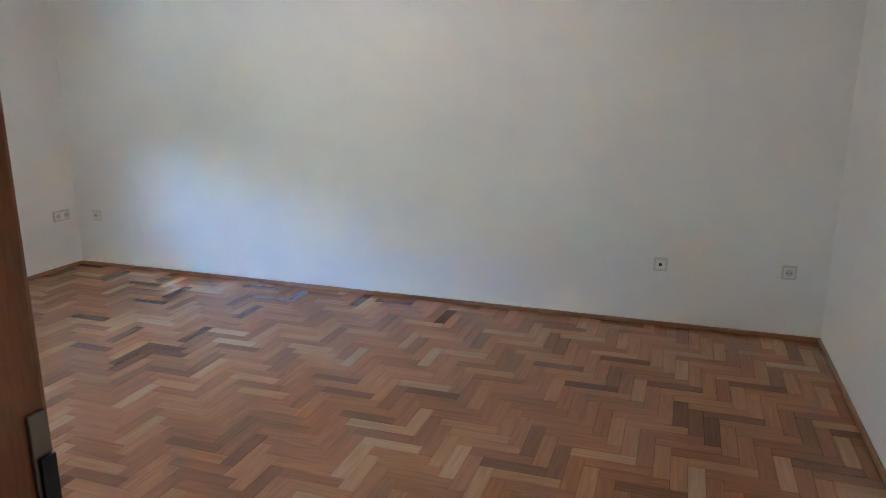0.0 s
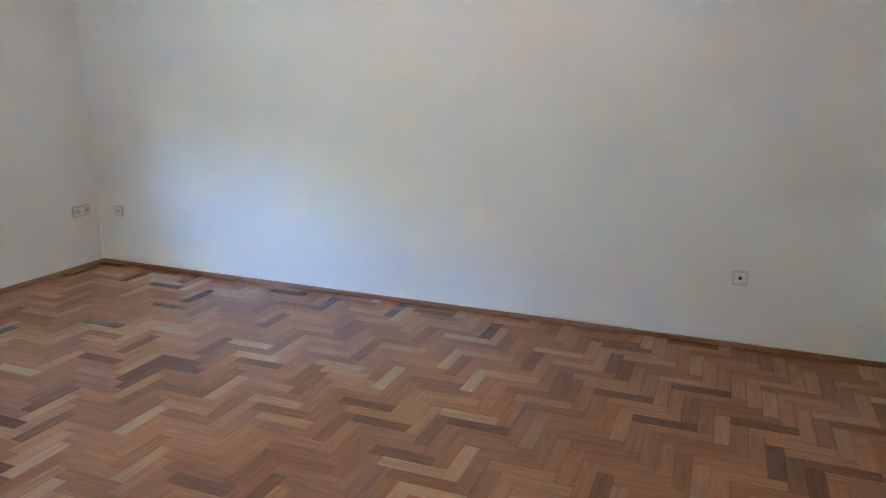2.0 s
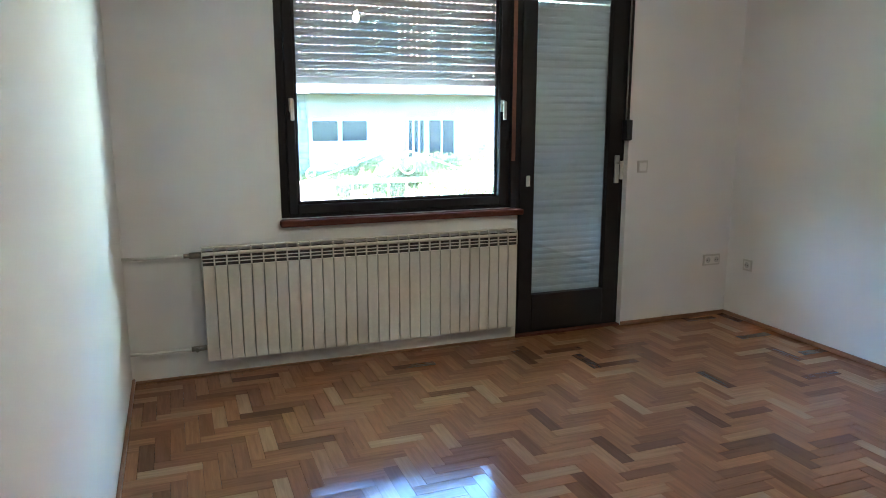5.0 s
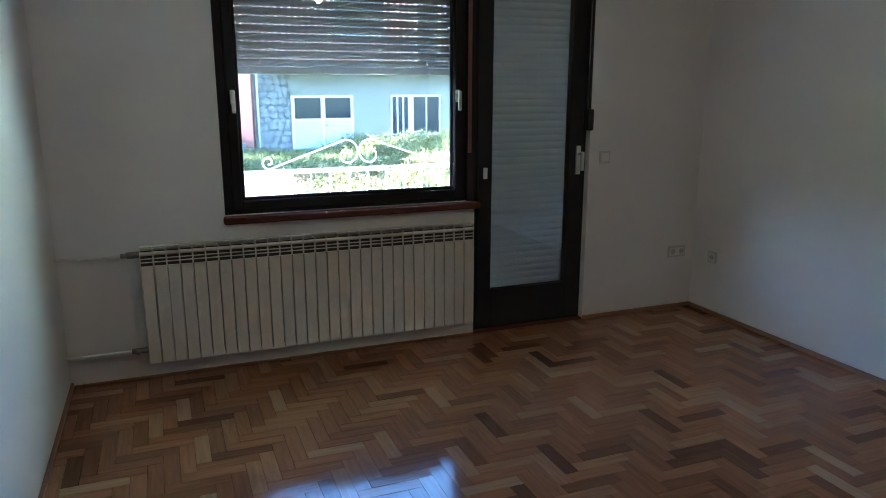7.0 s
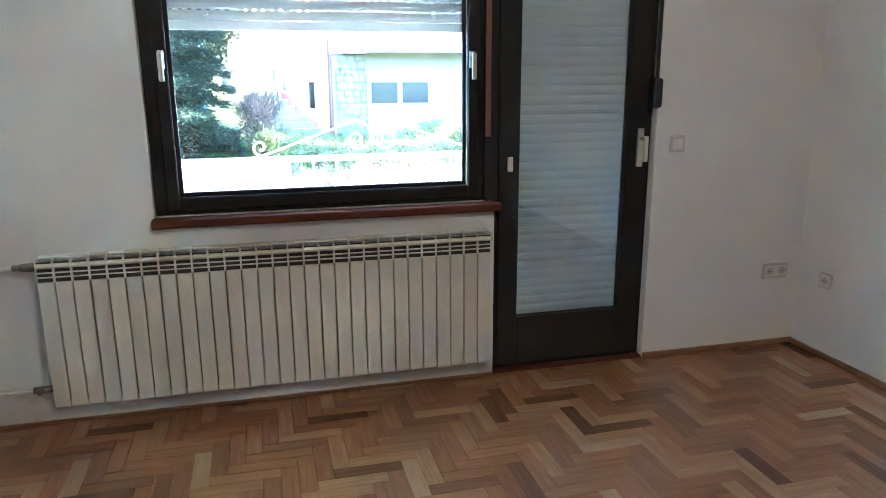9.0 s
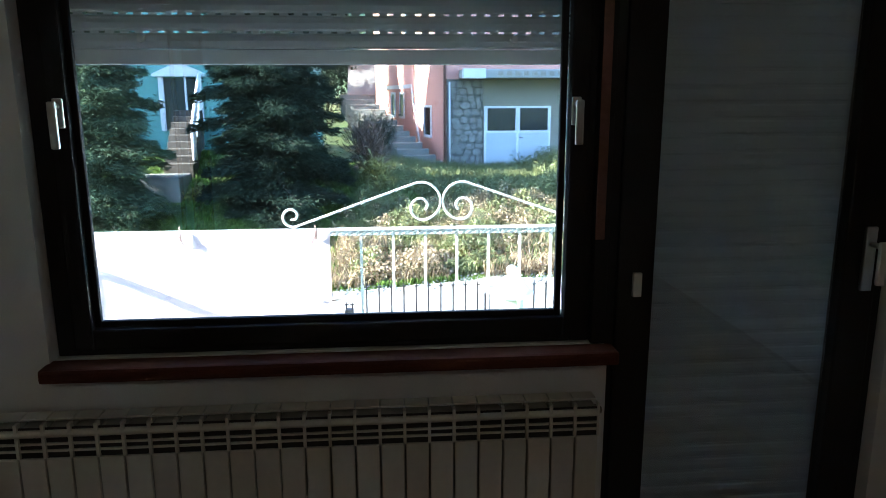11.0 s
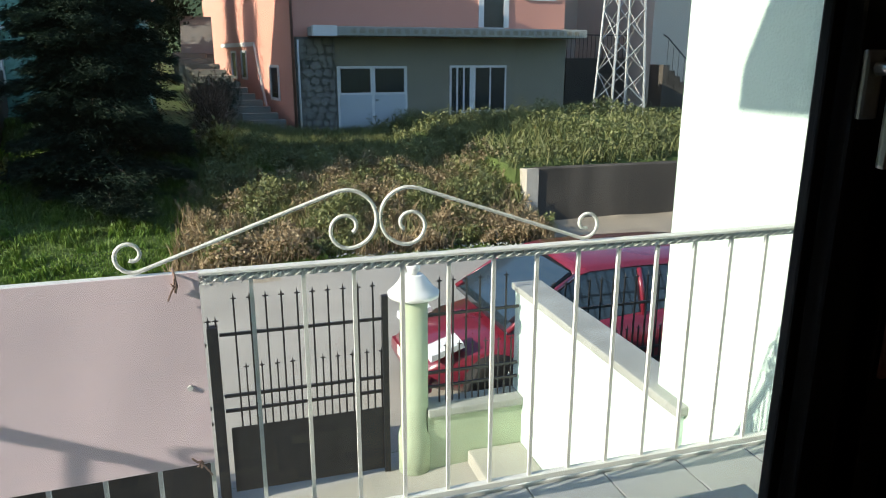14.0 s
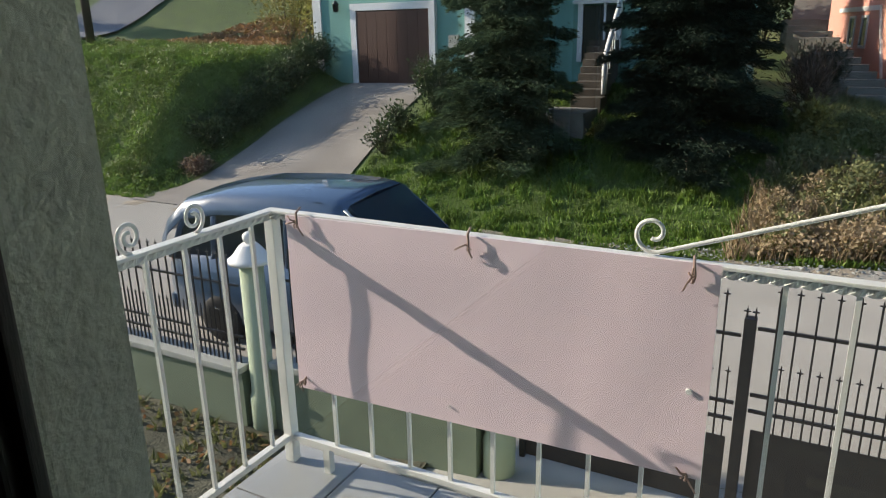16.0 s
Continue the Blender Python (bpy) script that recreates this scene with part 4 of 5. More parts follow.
# ---- cars ----
def car(label, loc, rz, L, Wd, Ht, paint, screen, hatch, nose=0.0, group="parked cars"):
    """Nose towards local -x. Lofted body, glass cabin, wheels, lights."""
    c = thing("parked_car", label, "car", loc, rz, group)
    belt = (0.66 if Ht < 1.5 else 0.58) * Ht
    st = [(0.0, 0.30, 0.48, 0.60), (0.05, 0.24, 0.60, 0.74), (0.16, 0.2, 0.70, 0.86), (0.26, 0.18, 0.77, 0.93), (0.40, 0.17, 0.88, 0.98), (0.58, 0.17, 0.91, 1.0), (0.76, 0.17, 0.93, 1.0), (0.90, 0.2, 0.94, 0.96), (0.97, 0.25, 0.93, 0.9), (1.0, 0.33, 0.80, 0.82)]
    bm = B()
    rings = []
    for u, zl, zt, w in st:
        zt = zt * belt / 0.92
        hw = Wd / 2 * w
        ring = [(-hw * 0.86, zl), (-hw * 0.97, zl + 0.10), (-hw, zl + (zt - zl) * 0.55), (-hw * 0.97, zt - 0.05), (-hw * 0.88, zt), (-hw * 0.4, zt + 0.022), (0, zt + 0.03), (hw * 0.4, zt + 0.022), (hw * 0.88, zt), (hw * 0.97, zt - 0.05), (hw, zl + (zt - zl) * 0.55), (hw * 0.97, zl + 0.10), (hw * 0.86, zl)]
        rings.append([bm.verts.new((u * L, y, z)) for y, z in ring])
    for a, b in zip(rings, rings[1:]):
        for i in range(13):
            bm.faces.new((a[i], a[(i + 1) % 13], b[(i + 1) % 13], b[i])).smooth = True
    bm.faces.new(rings[0])
    bm.faces.new(list(reversed(rings[-1])))
    bmesh.ops.recalc_face_normals(bm, faces=bm.faces[:])
    body = part("body", bm, paint, c, local=True)
    # cabin: glass sides, painted roof and pillars
    cab = [(0.25, 0.80), (0.44, 1.0), (0.50, 1.02), (0.80, 1.0), (0.92 if hatch else 0.88, 0.93), (0.985 if hatch else 0.97, 0.62)]
    zb = belt * 0.97
    def cab_ring(u, f, inset):
        u -= nose * (1 - u)
        z = zb + (Ht - zb) * max(0.0, (f - 0.62) / 0.40)
        wb, wt = Wd / 2 * 0.90 - inset, Wd / 2 * (0.84 if Ht > 1.5 else 0.72) - inset
        t = (z - zb) / (Ht - zb)
        return u * L, wb + (wt - wb) * t, z
    bm = B()
    rr = []
    for u, f in cab:
        x, w, z = cab_ring(u, f if u > 0.3 else 0.62, 0.0)
        wb = Wd / 2 * 0.90
        rr.append([bm.verts.new(p) for p in ((x, -wb, zb - 0.05), (x, -w, z - 0.03), (x, -w * 0.85, z), (x, 0, z + 0.012), (x, w * 0.85, z), (x, w, z - 0.03), (x, wb, zb - 0.05))])
    for a, b in zip(rr, rr[1:]):
        for i in range(6):
            bm.faces.new((a[i], a[i + 1], b[i + 1], b[i])).smooth = i not in (0, 5)
    bm.faces.new(rr[0])
    bm.faces.new(list(reversed(rr[-1])))
    bmesh.ops.recalc_face_normals(bm, faces=bm.faces[:])
    part("cabin_glass", bm, "car_glass", c, "dark tinted side windows", local=True)
    bm = B()
    ws = [cab_ring(0.262, 0.66, 0.05), cab_ring(0.425, 0.985, 0.05)]
    v = [bm.verts.new(p) for p in ((ws[0][0] - 0.012, -ws[0][1], ws[0][2] + 0.02), (ws[0][0] - 0.012, ws[0][1], ws[0][2] + 0.02), (ws[1][0] - 0.02, ws[1][1], ws[1][2] + 0.012), (ws[1][0] - 0.02, -ws[1][1], ws[1][2] + 0.012))]
    lo = [bm.verts.new(q.co + Vector((0.03, 0, -0.03))) for q in v]
    bm.faces.new(v)
    bm.faces.new(list(reversed(lo)))
    for i in range(4):
        bm.faces.new((v[i], v[(i + 1) % 4], lo[(i + 1) % 4], lo[i]))
    bmesh.ops.recalc_face_normals(bm, faces=bm.faces[:])
    part("windscreen", bm, screen, c, "bluish windscreen", local=True)
    bm = B()
    top = []
    van = Ht > 1.5                       # tall estate: the roof sides reach further down
    for u, f in ((0.425, 0.985), (0.47, 1.01), (0.6, 1.02), (0.8, 1.0), (0.92 if van else 0.90, 0.955)) + (((0.97, 0.86), (0.995, 0.74)) if van else ()):
        x, w, z = cab_ring(u, f, -0.012)
        side = [(1.07, -0.24), (1.035, -0.07), (0.86, 0.0)] if van else [(1.0, -0.045), (0.88, 0.0)]
        line = [(-w * q, z + dz) for q, dz in side] + [(0, z + 0.025)] + [(w * q, z + dz) for q, dz in reversed(side)]
        top.append([bm.verts.new((x, y, zz + 0.016)) for y, zz in line])
    for a, b in zip(top, top[1:]):
        for i in range(len(a) - 1):
            bm.faces.new((a[i], a[i + 1], b[i + 1], b[i])).smooth = True
    g = bmesh.ops.extrude_face_region(bm, geom=bm.faces[:])
    bmesh.ops.translate(bm, verts=[e for e in g["geom"] if isinstance(e, bmesh.types.BMVert)], vec=(0, 0, 0.012))
    bmesh.ops.recalc_face_normals(bm, faces=bm.faces[:])
    part("roof", bm, paint, c, local=True)
    for s in (-1, 1):
        for u0, f0, u1, f1, r in ((0.25, 0.62, 0.43, 0.985, 0.028), (0.60, 0.62, 0.60, 1.0, 0.028), (0.83, 0.62, 0.82, 0.98, 0.04), (0.97, 0.62, 0.90, 0.95, 0.04)):
            bm = B()
            p0, p1 = cab_ring(u0, f0, 0.0), cab_ring(u1, f1, 0.0)
            tube(bm, [(p0[0], s * (p0[1] + 0.002), p0[2] - 0.02), ((p0[0] + p1[0]) / 2, s * ((p0[1] + p1[1]) / 2 + 0.008), (p0[2] + p1[2]) / 2 + 0.012), (p1[0], s * p1[1], p1[2] - 0.02)], r, 8)
            part("pillar", bm, paint, c, local=True)
        bm = B()
        box(bm, 0.285 * L, 0.285 * L + 0.09, s * (Wd / 2 + 0.07) - 0.07, s * (Wd / 2 + 0.07) + 0.07, zb + 0.0, zb + 0.12, 0.03)
        part("mirror", bm, paint, c, local=True)
        bm = B()
        prism(bm, [(0.07, belt * 0.735), (0.38, belt * 0.85), (0.40, belt * 0.79), (0.06, belt * 0.665)], s * Wd / 2 * 0.48, s * Wd / 2 * 0.79, "y")
        part("headlight", bm, "lens", c, "clear headlight lens", local=True)
        bm = B()
        box(bm, L * 0.965, L * 0.992, s * Wd / 2 * 0.72 - 0.09, s * Wd / 2 * 0.72 + 0.09, (0.38 if van else 0.50) * Ht, (0.62 if van else 0.76) * Ht, 0.02)
        part("tail_light", bm, "tail", c, "red tail light", local=True)
        for u in (0.175, 0.815):
            bm = B()
            lathe(bm, [(0.20, -0.1), (0.295, -0.1), (0.312, -0.08), (0.312, 0.08), (0.295, 0.1), (0.20, 0.1)], 0, 0, 28)
            bm.transform(Matrix.Translation((u * L, s * (Wd / 2 - 0.11), 0.312)) @ Matrix.Rotation(radians(90), 4, "X"))
            w = part("wheel", bm, "tyre", c, "black tyre", local=True)
            bm = B()
            lathe(bm, [(0.03, 0.03), (0.05, 0.06), (0.17, 0.05), (0.205, 0.09), (0.21, 0.02)], 0, 0, 20)
            for q in range(6):
                a = q * math.pi / 3
                cyl(bm, (0.04 * math.cos(a), 0.04 * math.sin(a), 0.075), (0.19 * math.cos(a), 0.19 * math.sin(a), 0.085), 0.02, n=6)
            bm.transform(Matrix.Translation((u * L, s * (Wd / 2 - 0.11), 0.312)) @ Matrix.Rotation(radians(90 if s < 0 else -90), 4, "X"))
            part("rim", bm, "steel", w, local=True)
    bm = B()
    box(bm, -0.03, 0.10, -Wd * 0.36, Wd * 0.36, 0.24, 0.42, 0.05)
    part("front_bumper", bm, paint, c, local=True)
    bm = B()
    box(bm, -0.012, 0.03, -0.30, 0.30, 0.47, 0.55, 0.02)
    part("grille", bm, "black_plastic", c, local=True)
    bm = B()
    box(bm, L - 0.08, L + 0.05, -Wd * 0.42, Wd * 0.42, 0.30, 0.52, 0.06)
    part("rear_bumper", bm, paint, c, local=True)
    bm = B()
    box(bm, -0.035, -0.028, -0.26, 0.26, 0.33, 0.44)
    part("number_plate", bm, "white_plastic", c, local=True)
    return c


car("red hatchback parked behind the iron street fence", (-0.92, 6.0, street(0.5) + 0.0), 1, 4.0, 1.66, 1.37, "red_paint", "screen_glass", True, 0.07)
car("steel blue estate car parked behind the fence", (-5.2, 7.0, street(-8) + 0.02), 186, 4.7, 1.78, 1.93, "blue_paint", "screen_glass", True)


# ---- retaining wall, pylon, pole ----
ret = thing("retaining_wall", "dark streaked concrete retaining wall with pale end", "retaining wall", (7, 13, -1.9))
bm = B()
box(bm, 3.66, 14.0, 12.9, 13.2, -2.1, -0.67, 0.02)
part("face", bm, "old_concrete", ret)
bm = B()
prism(bm, [(13.5, -2.0), (12.86, -2.0), (12.86, -0.66), (13.5, -0.72)], 3.38, 3.65, "x")
part("end", bm, "pale_concrete", ret, "pale broken concrete end")

pyl = thing("lattice_pylon", "galvanised steel lattice power pylon among weeds", "pylon", (9.75, 20.2, -0.9))


def leg_at(sx, sy, z):
    w = 0.62 - 0.040 * (z + 0.9)
    return Vector((9.75 + sx * w, 20.2 + sy * w, z))


for sx in (-1, 1):
    for sy in (-1, 1):
        bm = B()
        cyl(bm, leg_at(sx, sy, -0.95), leg_at(sx, sy, 8.0), 0.045, 0.035, 5)
        part("leg", bm, "galv", pyl)
for k in range(9):
    z0, z1 = -0.75 + 0.95 * k, -0.75 + 0.95 * (k + 1)
    for a, b in (((-1, -1), (1, -1)), ((1, -1), (1, 1)), ((1, 1), (-1, 1)), ((-1, 1), (-1, -1))):
        for p, q in ((a, b), (b, a)):
            bm = B()
            cyl(bm, leg_at(*p, z0), leg_at(*q, z1), 0.015, n=4)
            part("brace", bm, "galv", pyl)
pole = thing("utility_pole", "weathered wooden utility pole on the grass bank", "utility pole", (-25.9, 17.1, land(-25.9, 17.1)))
bm = B()
cyl(bm, (-25.9, 17.1, land(-25.9, 17.1) - 0.3), (-25.9, 17.1, 9.0), 0.15, 0.11, 12)
part("shaft", bm, "bark", pole)


# ---- houses ----
def opening(parent, x0, x1, z0, z1, y, trim=0.10, glass="dark_glass", bars=(), local=True, name="window", sill=0.0):
    """A framed opening on a front that faces local -y at y."""
    bm = B()
    box(bm, x0, x1, y - 0.012, y + 0.02, z0, z1)
    w = part(name, bm, glass, parent, local=local)
    for b in ((x0 - trim, x0, z0 - sill, z1 + trim), (x1, x1 + trim, z0 - sill, z1 + trim), (x0, x1, z1, z1 + trim)) + (((x0, x1, z0 - trim, z0),) if z0 > 0.3 else ()):
        bm = B()
        box(bm, b[0], b[1], y - 0.05, y + 0.01, b[2], b[3])
        part("frame", bm, "white_trim", w, local=local)
    for bx in bars:
        bm = B()
        box(bm, bx - 0.03, bx + 0.03, y - 0.035, y + 0.005, z0, z1)
        part("glazing_bar", bm, "white_trim", w, local=local)
    return w


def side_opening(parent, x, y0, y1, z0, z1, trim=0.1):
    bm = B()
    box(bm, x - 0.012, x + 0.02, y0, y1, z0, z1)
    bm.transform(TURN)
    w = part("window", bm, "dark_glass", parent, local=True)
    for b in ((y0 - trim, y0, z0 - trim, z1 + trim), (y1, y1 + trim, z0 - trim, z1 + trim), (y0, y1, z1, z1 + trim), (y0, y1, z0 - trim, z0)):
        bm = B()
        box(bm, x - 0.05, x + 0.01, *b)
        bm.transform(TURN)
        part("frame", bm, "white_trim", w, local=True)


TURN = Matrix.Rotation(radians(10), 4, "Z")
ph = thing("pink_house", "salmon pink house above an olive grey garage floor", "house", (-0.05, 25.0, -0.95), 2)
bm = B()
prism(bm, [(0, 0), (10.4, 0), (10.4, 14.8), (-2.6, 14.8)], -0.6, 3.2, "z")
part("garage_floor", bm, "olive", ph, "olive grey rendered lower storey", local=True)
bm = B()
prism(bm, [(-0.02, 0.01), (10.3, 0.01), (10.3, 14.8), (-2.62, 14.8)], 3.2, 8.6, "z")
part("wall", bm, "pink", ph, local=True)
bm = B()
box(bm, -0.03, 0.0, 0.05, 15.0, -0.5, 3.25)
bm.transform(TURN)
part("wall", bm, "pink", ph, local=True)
bm = B()
box(bm, 0.45, 10.6, -1.25, 0.0, 3.22, 3.52, 0.03)
slab = part("canopy", bm, "coping", ph, "grey concrete canopy slab", local=True)
bm = B()
box(bm, 0.445, 1.25, -1.27, -1.0, 3.20, 3.54, 0.01)
part("canopy_end", bm, "white_trim", slab, local=True)
for k in range(28):
    bm = B()
    box(bm, 1.7 + 0.31 * k, 1.88 + 0.31 * k, -1.275, -1.24, 3.30, 3.44)
    part("fascia_block", bm, "olive", slab, local=True)
bm = B()
prism(bm, [(-3.4, 8.5), (4.0, 11.9), (11.2, 8.5), (11.2, 8.7), (4.0, 12.15), (-3.4, 8.7)], -0.7, 15.7, "y")
part("roof", bm, "roof", ph, local=True)
for x0, x1, z0, z1, bars in ((3.3, 5.3, 4.75, 6.2, (4.3,)), (8.6, 9.9, 4.75, 6.2, (9.2,))):
    opening(ph, x0, x1, z0, z1, 0.02, 0.16, bars=bars)
opening(ph, 6.95, 7.75, 3.6, 6.0, 0.02, 0.2, name="door")
# two-leaf garage door
bm = B()
box(bm, 1.42, 3.98, -0.05, 0.02, -0.05, 2.22, 0.01)
gd = part("garage_door", bm, "white_trim", ph, "pale grey two-leaf garage door with dark panes", local=True)
for x0 in (1.50, 2.75):
    bm = B()
    box(bm, x0, x0 + 1.15, -0.065, -0.045, 0.0, 1.23, 0.008)
    part("leaf_panel", bm, "grey_door", gd, local=True)
    bm = B()
    box(bm, x0 + 0.04, x0 + 1.11, -0.062, -0.045, 1.31, 2.14)
    part("pane", bm, "dark_glass", gd, local=True)
bm = B()
box(bm, 2.77, 2.91, -0.10, -0.06, 1.02, 1.06, 0.01)
part("handle", bm, "black_plastic", gd, local=True)
bm = B()
box(bm, 5.62, 7.90, -0.05, 0.02, -0.05, 2.24, 0.01)
wd = part("glazed_door", bm, "white_trim", ph, "white glazed door and window unit", local=True)
for x0, x1 in ((5.69, 5.87), (5.95, 6.13), (6.21, 6.40), (6.64, 7.20), (7.27, 7.82)):
    bm = B()
    box(bm, x0, x1, -0.062, -0.045, 0.60, 2.16)
    part("pane", bm, "dark_glass", wd, local=True)
bm = B()
box(bm, 5.68, 7.85, -0.064, -0.045, 0.0, 0.52, 0.006)
part("lower_panel", bm, "grey_door", wd, local=True)
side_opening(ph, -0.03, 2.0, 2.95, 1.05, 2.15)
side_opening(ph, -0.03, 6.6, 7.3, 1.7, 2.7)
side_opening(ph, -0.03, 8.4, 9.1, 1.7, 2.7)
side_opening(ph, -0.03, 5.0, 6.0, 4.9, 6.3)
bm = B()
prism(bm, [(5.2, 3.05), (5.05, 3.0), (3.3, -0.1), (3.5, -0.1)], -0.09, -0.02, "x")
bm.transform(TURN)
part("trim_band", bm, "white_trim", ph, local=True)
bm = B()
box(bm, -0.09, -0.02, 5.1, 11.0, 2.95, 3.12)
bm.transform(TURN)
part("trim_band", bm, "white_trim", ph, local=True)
bm = B()
cyl(bm, (-0.08, -0.05, -0.3), (-0.08, -0.05, 8.5), 0.05, n=10)
part("downpipe", bm, "roof", ph, "brown rain pipe", local=True)
bm = B()
cyl(bm, (0.1, -0.07, 0.0), (0.1, -0.07, 3.1), 0.035, n=8)
part("downpipe", bm, "white_trim", ph, local=True)
# field stones of the corner
rs = random.Random(21)
bm = B()
box(bm, 0.0, 1.38, -0.03, 0.0, -0.1, 3.2)
stone_bed = part("stone_facing", bm, "mortar", ph, "grey field stone facing", local=True)
z = -0.05
while z < 3.1:
    hh = rs.uniform(0.2, 0.34)
    x = 0.02 + rs.uniform(-0.1, 0)
    while x < 1.36:
        ww = rs.uniform(0.18, 0.42)
        a, b = max(0.02, x), min(1.36, x + ww - 0.025)
        if b - a > 0.06:
            bm = B()
            cx, cz = (a + b) / 2, z + hh / 2 + rs.uniform(-0.05, 0.05)
            ring = [(cx + (b - a) / 2 * 1.08 * math.cos(t) * rs.uniform(0.75, 1.1), cz + hh / 2 * 1.05 * math.sin(t) * rs.uniform(0.75, 1.12)) for t in [i * math.pi / 4 + 0.39 for i in range(8)]]
            prism(bm, ring, -0.03 - rs.uniform(0.02, 0.05), -0.02, "y")
            part("stone", bm, "stone", stone_bed, local=True)
        x += ww
    z += hh
# outdoor stair beside the house
st = thing("garden_stair", "grey concrete garden stair climbing beside the pink house", "stair", (-1.2, 24.9, -1.0))
for i in range(13):
    bm = B()
    cx, cy, cz = -0.95 - 0.235 * i, 24.9 + 0.42 * i, -0.95 + 0.21 * i
    box(bm, cx - 0.5, cx + 0.75, cy, cy + 0.55, cz - 0.8, cz + 0.17, 0.012)
    part("step", bm, "stone", st)
bm = B()
tube(bm, [(-5.1, 29.6, 1.9), (-5.1, 29.6, 3.4), (-4.6, 30.4, 3.9)], 0.05, 6)
part("handrail", bm, "white_trim", st, "white handrail")
bm = B()
prism(bm, [(30.6, -0.9), (33.0, -0.9), (33.0, 3.25), (30.6, 1.7)], -4.0, -2.75, "x")
solid("stair_wall", bm, "wall_grey", "grey block wall behind the garden stair", "wall")

tl = thing("teal_house", "mint teal house with white corner bands and garage", "house", (-12.0, 19.5, 0.0))
bm = B()
box(bm, -17.75, -11.9, 19.5, 24.5, -0.8, 7.0)
part("wall", bm, "teal", tl)
bm = B()
box(bm, -11.9, -4.6, 21.3, 24.5, -0.8, 7.0)
part("wall", bm, "teal", tl)
bm = B()
prism(bm, [(18.6, 6.9), (22.0, 8.5), (25.4, 6.9), (25.4, 7.1), (22.0, 8.75), (18.6, 7.1)], -18.5, -4.0, "x")
part("roof", bm, "roof", tl)
for x in (-17.77, -12.20):
    bm = B()
    box(bm, x, x + 0.32, 19.44, 19.52, -0.5, 6.9)
    part("corner_band", bm, "white_trim", tl)
bm = B()
box(bm, -16.02, -13.38, 19.40, 19.52, -0.10, 2.22)
tg = part("garage_door", bm, "garage_wood", tl, "brown wooden garage door")
for k in range(7):
    bm = B()
    box(bm, -16.01 + 0.375 * k, -15.641 + 0.375 * k, 19.375, 19.405, -0.02, 2.18, 0.008)
    part("board", bm, "garage_wood", tg)
for b in ((-16.24, -16.02, -0.1, 2.44), (-13.38, -13.16, -0.1, 2.44), (-16.02, -13.38, 2.22, 2.44)):
    bm = B()
    box(bm, b[0], b[1], 19.36, 19.52, b[2], b[3], 0.01)
    part("door_trim", bm, "white_trim", tg)
for x in (-16.75, -12.65):
    bm = B()
    lathe(bm, [(0.03, 2.20), (0.09, 2.24), (0.10, 2.42), (0.12, 2.44), (0.02, 2.56)], x, 19.32, 12)
    part("wall_lantern", bm, "black_plastic", tl, "black wall lantern")
bm = B()
box(bm, -12.75, -12.4, 19.44, 19.5, 1.0, 1.45, 0.01)
part("meter_box", bm, "coping", tl)
bm = B()
box(bm, -9.15, -8.15, 21.24, 21.32, 0.6, 2.2)
td = part("door", bm, "dark_glass", tl, "dark glazed door with white surround")
for b in ((-9.30, -9.15), (-8.15, -8.0), (-8.52, -8.46)):
    bm = B()
    box(bm, b[0], b[1], 21.18, 21.3, 0.6, 2.25)
    part("frame", bm, "white_trim", td)
bm = B()
prism(bm, [(-9.45, 2.25), (-7.85, 2.25), (-7.85, 2.33), (-8.65, 2.68), (-9.45, 2.33)], 21.1, 21.3, "y")
part("pediment", bm, "white_trim", td)
tstair = thing("house_stair", "stone house stair with white handrail between spruces", "stair", (-7.9, 17.5, -0.2))
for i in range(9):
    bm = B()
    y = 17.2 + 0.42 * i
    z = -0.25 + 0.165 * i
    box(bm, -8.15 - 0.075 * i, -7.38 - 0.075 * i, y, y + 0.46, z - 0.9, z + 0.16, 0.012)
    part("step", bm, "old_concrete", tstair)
bm = B()
tube(bm, [(-7.32, 17.2, 0.0), (-7.34, 17.25, 0.85), (-7.98, 20.9, 2.3), (-8.0, 21.1, 2.3)], 0.065, 8)
for i in range(6):
    yy = 17.6 + 0.6 * i
    cyl(bm, (-7.35 - 0.175 * (yy - 17.2), yy, -0.1 + 0.39 * (yy - 17.2)), (-7.35 - 0.175 * (yy - 17.2), yy, 0.87 + 0.39 * (yy - 17.2)), 0.018, n=6)
part("handrail", bm, "white_trim", tstair, "white handrail")
bm = B()
box(bm, -8.6, -7.4, 15.9, 17.1, -1.3, -0.32, 0.05)
solid("stone_block", bm, "stone", "dark stone block wall below the stair", "garden wall")

bh = thing("beige_house", "beige rendered house with outside stair landing", "house", (19.5, 27.0, -1.1))
bm = B()
box(bm, 15.2, 30.0, 27.0, 40.0, -1.6, 9.0)
part("wall", bm, "beige", bh)
bm = B()
prism(bm, [(26.4, 8.9), (33.5, 12.0), (40.6, 8.9), (40.6, 9.1), (33.5, 12.3), (26.4, 9.1)], 14.6, 30.6, "x")
part("roof", bm, "roof", bh)
bm = B()
box(bm, 12.2, 15.2, 29.0, 34.0, -1.3, 1.55)
part("landing", bm, "old_concrete", bh, "dark concrete stair landing")
bm = B()
box(bm, 13.0, 14.0, 33.9, 34.05, 1.6, 3.8)
part("door", bm, "white_trim", bh)
bm = B()
box(bm, 11.6, 15.2, 34.0, 36.0, -1.3, 9.0)
part("rear_wall", bm, "beige", bh)
for k in range(16):
    bm = B()
    x = 12.2 + 0.2 * k
    box(bm, x, x + 0.02, 29.0, 29.02, 1.55, 2.55)
    part("rail_bar", bm, "iron", bh)
bm = B()
